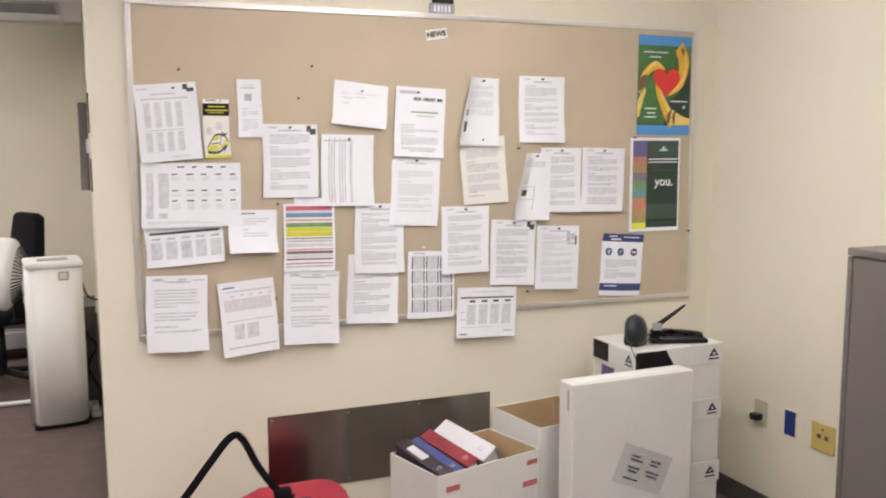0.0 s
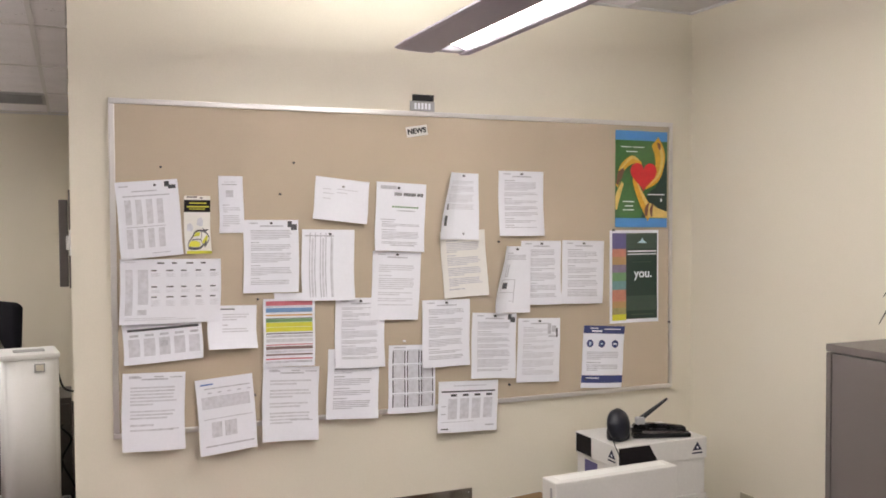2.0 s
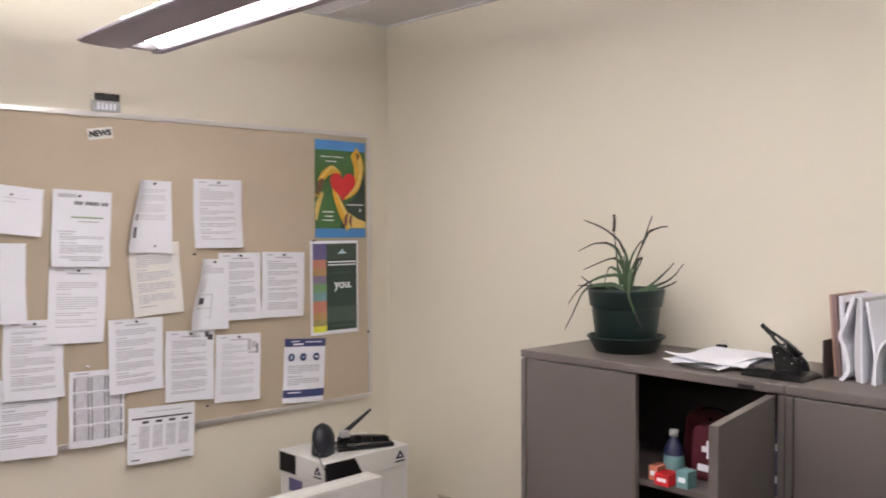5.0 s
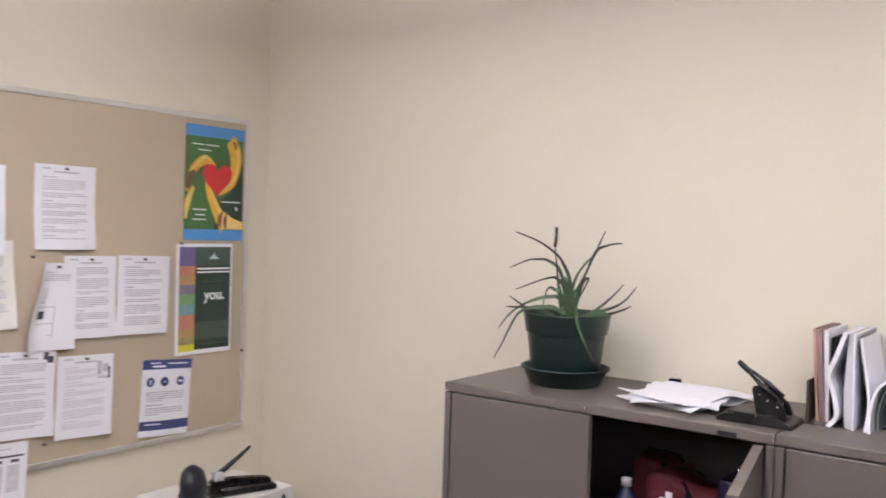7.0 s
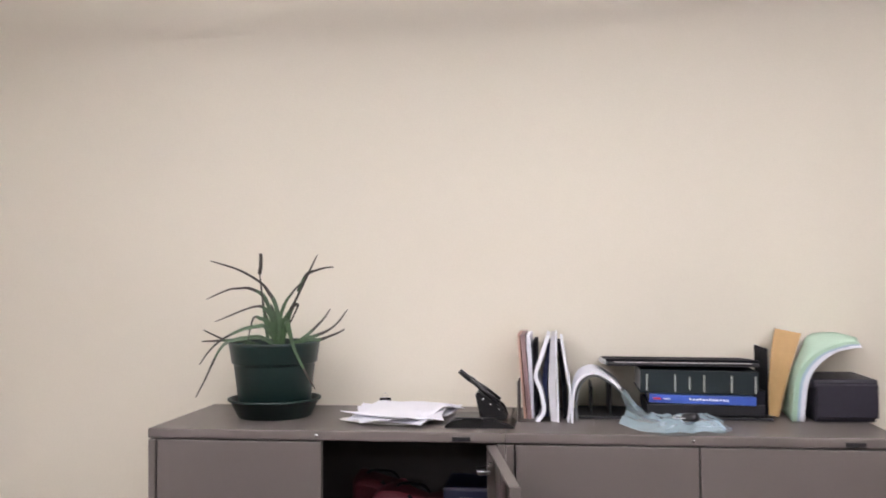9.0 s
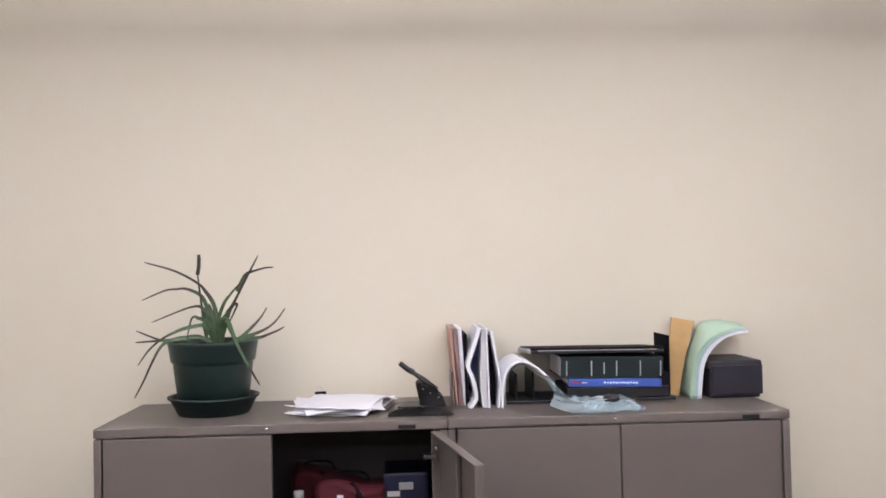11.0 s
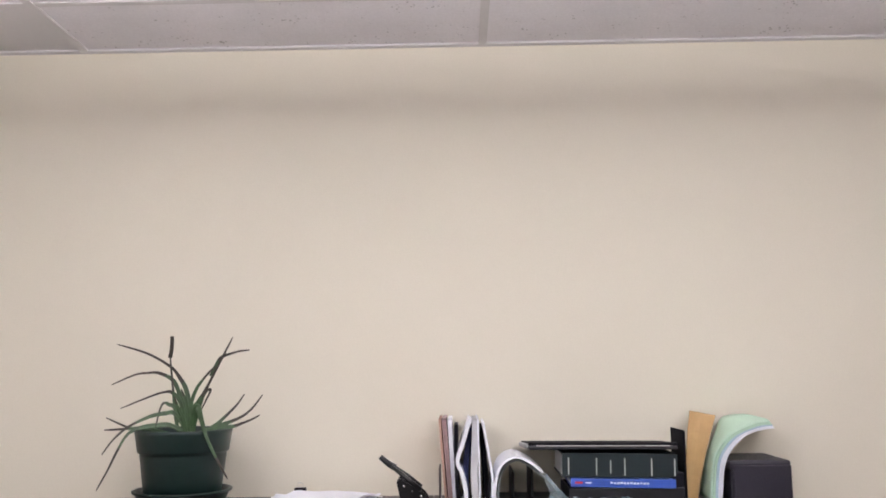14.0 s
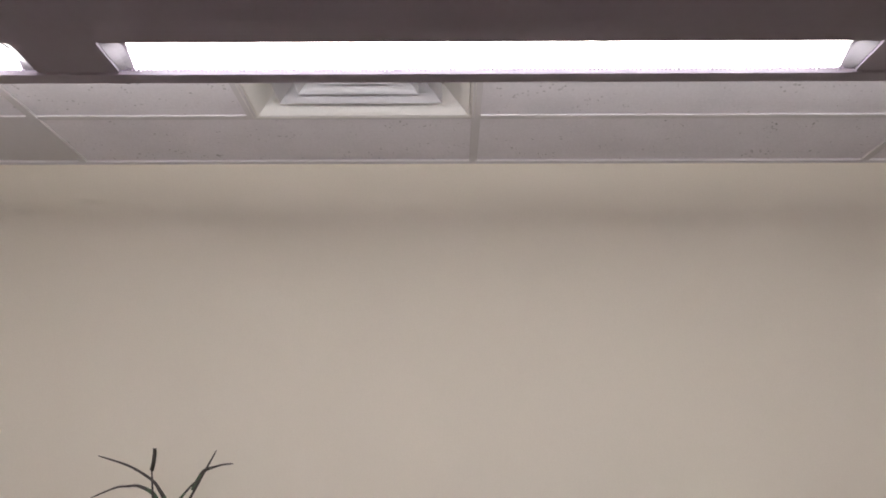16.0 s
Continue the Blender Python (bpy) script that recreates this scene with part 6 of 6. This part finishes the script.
def air_cooler():
    t = thing("portable_air_cooler", pose(-0.262, 5.555, 0, 0, 0, 6), "tall white portable air cooler on the carpet", "air cooler")
    smooth(part("body", prism([(-0.150, -0.09), (-0.128, -0.130), (-0.06, -0.148), (0.06, -0.148), (0.128, -0.130), (0.150, -0.09), (0.150, 0.14), (0.10, 0.165), (-0.10, 0.165), (-0.150, 0.14)], 0.905, pose(0, 0, 0.028), 0.012), M_COOLW, t))
    part("base", prism([(-0.145, -0.12), (0.145, -0.12), (0.145, 0.15), (-0.145, 0.15)], 0.026, pose(0, 0, 0.002), 0.006), M_BLACK, t, "black base with castors")
    part("top", box((0.0, 0.01, 0.948), (0.306, 0.315, 0.034), 0.016), M_COOLW, t)
    part("top_panel", box((0.0, -0.01, 0.966), (0.16, 0.10, 0.006), 0.003), M_GREYP, t)
    part("badge", box((0.045, -0.1500, 0.885), (0.055, 0.003, 0.048), 0.002), M_GREYP, t, "grey square badge")
    part("badge_face", box((0.045, -0.1515, 0.885), (0.040, 0.003, 0.034), 0.002), M_CREAMP, t)
    part("rear_grille", box((0.0, 0.170, 0.55), (0.22, 0.010, 0.60), 0.004), M_GREYP, t)
    smooth(part("cable", tube(curve_points([(0.15, 0.08, 0.85), (0.19, 0.10, 0.72), (0.27, 0.10, 0.69), (0.30, 0.12, 0.70)], 8), 0.006, n=8), M_BLACK, t))
    smooth(part("cable", tube(curve_points([(0.16, 0.06, 0.50), (0.22, 0.06, 0.42), (0.17, 0.05, 0.30), (0.24, 0.08, 0.12), (0.20, 0.10, 0.012)], 8), 0.007, n=8), M_BLACK, t))


air_cooler()


def floor_fan():
    t = thing("floor_fan", pose(-0.520, 5.98, 0), "cream plastic floor fan with a slotted drum head", "fan")
    for a in (5, 95):
        smooth(part("base_tube", tube([Vector((-0.16, 0.02, 0.022)), Vector((0.43, 0.02, 0.022))] if a < 50 else [Vector((0.135, -0.06, 0.022)), Vector((0.135, 0.32, 0.022))], 0.014, n=10), M_WHITEP, t))
    smooth(part("pole", tube([Vector((0.135, 0.02, 0.02)), Vector((0.135, 0.02, 0.80))], 0.014, 0.012, 12), M_WHITEP, t))
    head = new("head")
    head.parent = t
    head.matrix_basis = pose(0, 0, 0.832, 0, -82, -6)
    smooth(part("drum", lathe([(0, -0.100), (0.085, -0.100), (0.098, -0.096), (0.190, -0.032), (0.212, -0.018), (0.222, 0.004), (0.222, 0.060), (0.212, 0.085), (0.200, 0.075), (0.200, 0.0), (0.10, -0.07), (0, -0.08)], 48), M_COOLW, head))
    for k in range(48):
        part("slot", box((0.146, 0, -0.0640), (0.082, 0.0075, 0.005), 0, Matrix.Rotation(2 * math.pi * k / 48, 4, "Z") @ Matrix.Translation((0.146, 0, -0.0640)) @ Matrix.Rotation(radians(-35), 4, "Y") @ Matrix.Translation((-0.146, 0, 0.0640))), M_DARK, head)
    for k in range(24):
        a = 2 * math.pi * k / 24
        part("guard_wire", tube([Vector((0.03 * math.cos(a), 0.03 * math.sin(a), 0.092)), Vector((0.205 * math.cos(a), 0.205 * math.sin(a), 0.080))], 0.002, n=5), M_COOLW, head)
    smooth(part("hub", lathe([(0, 0.084), (0.04, 0.084), (0.04, 0.098), (0, 0.102)], 20), M_COOLW, head))
    part("yoke", box((0.115, 0.01, 0.81), (0.05, 0.05, 0.07), 0.012), M_WHITEP, t)


floor_fan()


def office_chair(m):
    t = thing("office_chair", m, "black fabric swivel office chair on castors", "chair")
    bm = box((0, 0, 0), (0.430, 0.07, 0.52), 0.034, seg=4)
    for v in bm.verts:
        v.co.x *= 1 - 0.42 * max(0, v.co.z / 0.25) ** 4
        v.co.y += 0.10 * v.co.x ** 2 * 4
    ob = smooth(part("backrest", bm, M_BLACKM, t))
    ob.matrix_basis = pose(0, 0.20, 0.90, -8, 0, 0)
    smooth(part("seat", box((0, -0.03, 0.49), (0.48, 0.46, 0.09), 0.04, seg=4), M_BLACKM, t))
    part("back_bar", box((0, 0.23, 0.60), (0.06, 0.02, 0.32), 0.006), M_BLACK, t)
    smooth(part("gas_lift", tube([Vector((0, 0, 0.08)), Vector((0, 0, 0.45))], 0.028, 0.024, 14), M_BLACK, t))
    for k in range(5):
        a = 2 * math.pi * k / 5 + 0.3
        e = Vector((0.30 * math.cos(a), 0.30 * math.sin(a), 0.075))
        smooth(part("base_arm", tube([Vector((0, 0, 0.105)), e], 0.026, 0.016, 10), M_BLACK, t))
        smooth(part("castor", lathe([(0, -0.022), (0.026, -0.022), (0.03, -0.015), (0.03, 0.015), (0.026, 0.022), (0, 0.022)], 16, Matrix.Translation(e - Vector((0, 0, 0.045))) @ Matrix.Rotation(a, 4, "Z") @ Matrix.Rotation(radians(90), 4, "X")), M_BLACK, t))
    for s_ in (-1, 1):
        arm = part("armrest", box((s_ * 0.29, -0.06, 0.705), (0.075, 0.27, 0.030), 0.012, seg=3), M_BLACK, t)
        part("arm_post", box((s_ * 0.285, -0.02, 0.595), (0.030, 0.060, 0.200), 0.008), M_BLACK, arm)
        part("arm_bracket", box((s_ * 0.215, -0.02, 0.485), (0.16, 0.060, 0.020), 0.005), M_BLACK, arm)
    return t


office_chair(pose(-0.640, 6.55, 0, 0, 0, -58))


def low_heater():
    t = thing("convector_heater", pose(-1.05, 7.35, 0), "low long grey metal convector heater on the carpet", "heater")
    part("casing", box((0, 0, 0.155), (1.70, 0.16, 0.130), 0.010), M_GREYP, t)
    part("top_grille", box((0, 0, 0.2225), (1.62, 0.09, 0.005), 0.001), M_DARK, t)
    for x in (-0.78, 0.0, 0.78):
        part("foot", box((x, 0.01, 0.045), (0.05, 0.12, 0.090), 0.003), M_DARK, t)
    # dark sheet stands in for the shade in the gap below the casing
    part("shaded_gap", box((0, 0.05, 0.046), (1.66, 0.012, 0.090)), M_DARK, t)


low_heater()


def small_cabinet():
    t = thing("drawer_pedestal", pose(-0.165, 6.15, 0), "low grey metal drawer unit with black cables down its front", "drawer unit")
    part("body", box((0, 0, 0.31), (0.24, 0.42, 0.60), 0.004), M_TAUPE, t)
    for z in (0.14, 0.33, 0.50):
        part("drawer", box((0, -0.214, z), (0.22, 0.012, 0.15), 0.004), M_TAUPE, t)
        part("handle", box((0, -0.226, z + 0.03), (0.08, 0.012, 0.010), 0.003), M_DARK, t)
    smooth(part("loose_cable", tube(curve_points([(0.02, -0.215, 0.60), (0.03, -0.25, 0.47), (-0.02, -0.26, 0.36), (0.05, -0.27, 0.24), (0.03, -0.28, 0.10), (0.06, -0.30, 0.010)], 8), 0.006, n=8), M_BLACK, t))
    smooth(part("loose_cable", tube(curve_points([(0.07, -0.22, 0.45), (0.00, -0.27, 0.33), (0.06, -0.27, 0.20), (0.00, -0.30, 0.010)], 8), 0.006, n=8), M_BLACK, t))


small_cabinet()


def power_strip(m):
    t = thing("power_strip", m, "white plastic power strip lying on the carpet by the wall", "power strip")
    part("body", box((0, 0, 0.020), (0.055, 0.26, 0.038), 0.008), M_WHITEP, t)
    for k in range(4):
        part("socket", box((0, -0.09 + 0.055 * k, 0.0395), (0.030, 0.030, 0.002), 0.001), M_GREYP, t)
    part("plug", box((0, -0.09, 0.055), (0.034, 0.034, 0.030), 0.006), M_WHITEP, t)


power_strip(pose(-0.075, 5.70, 0, 0, 0, 4))
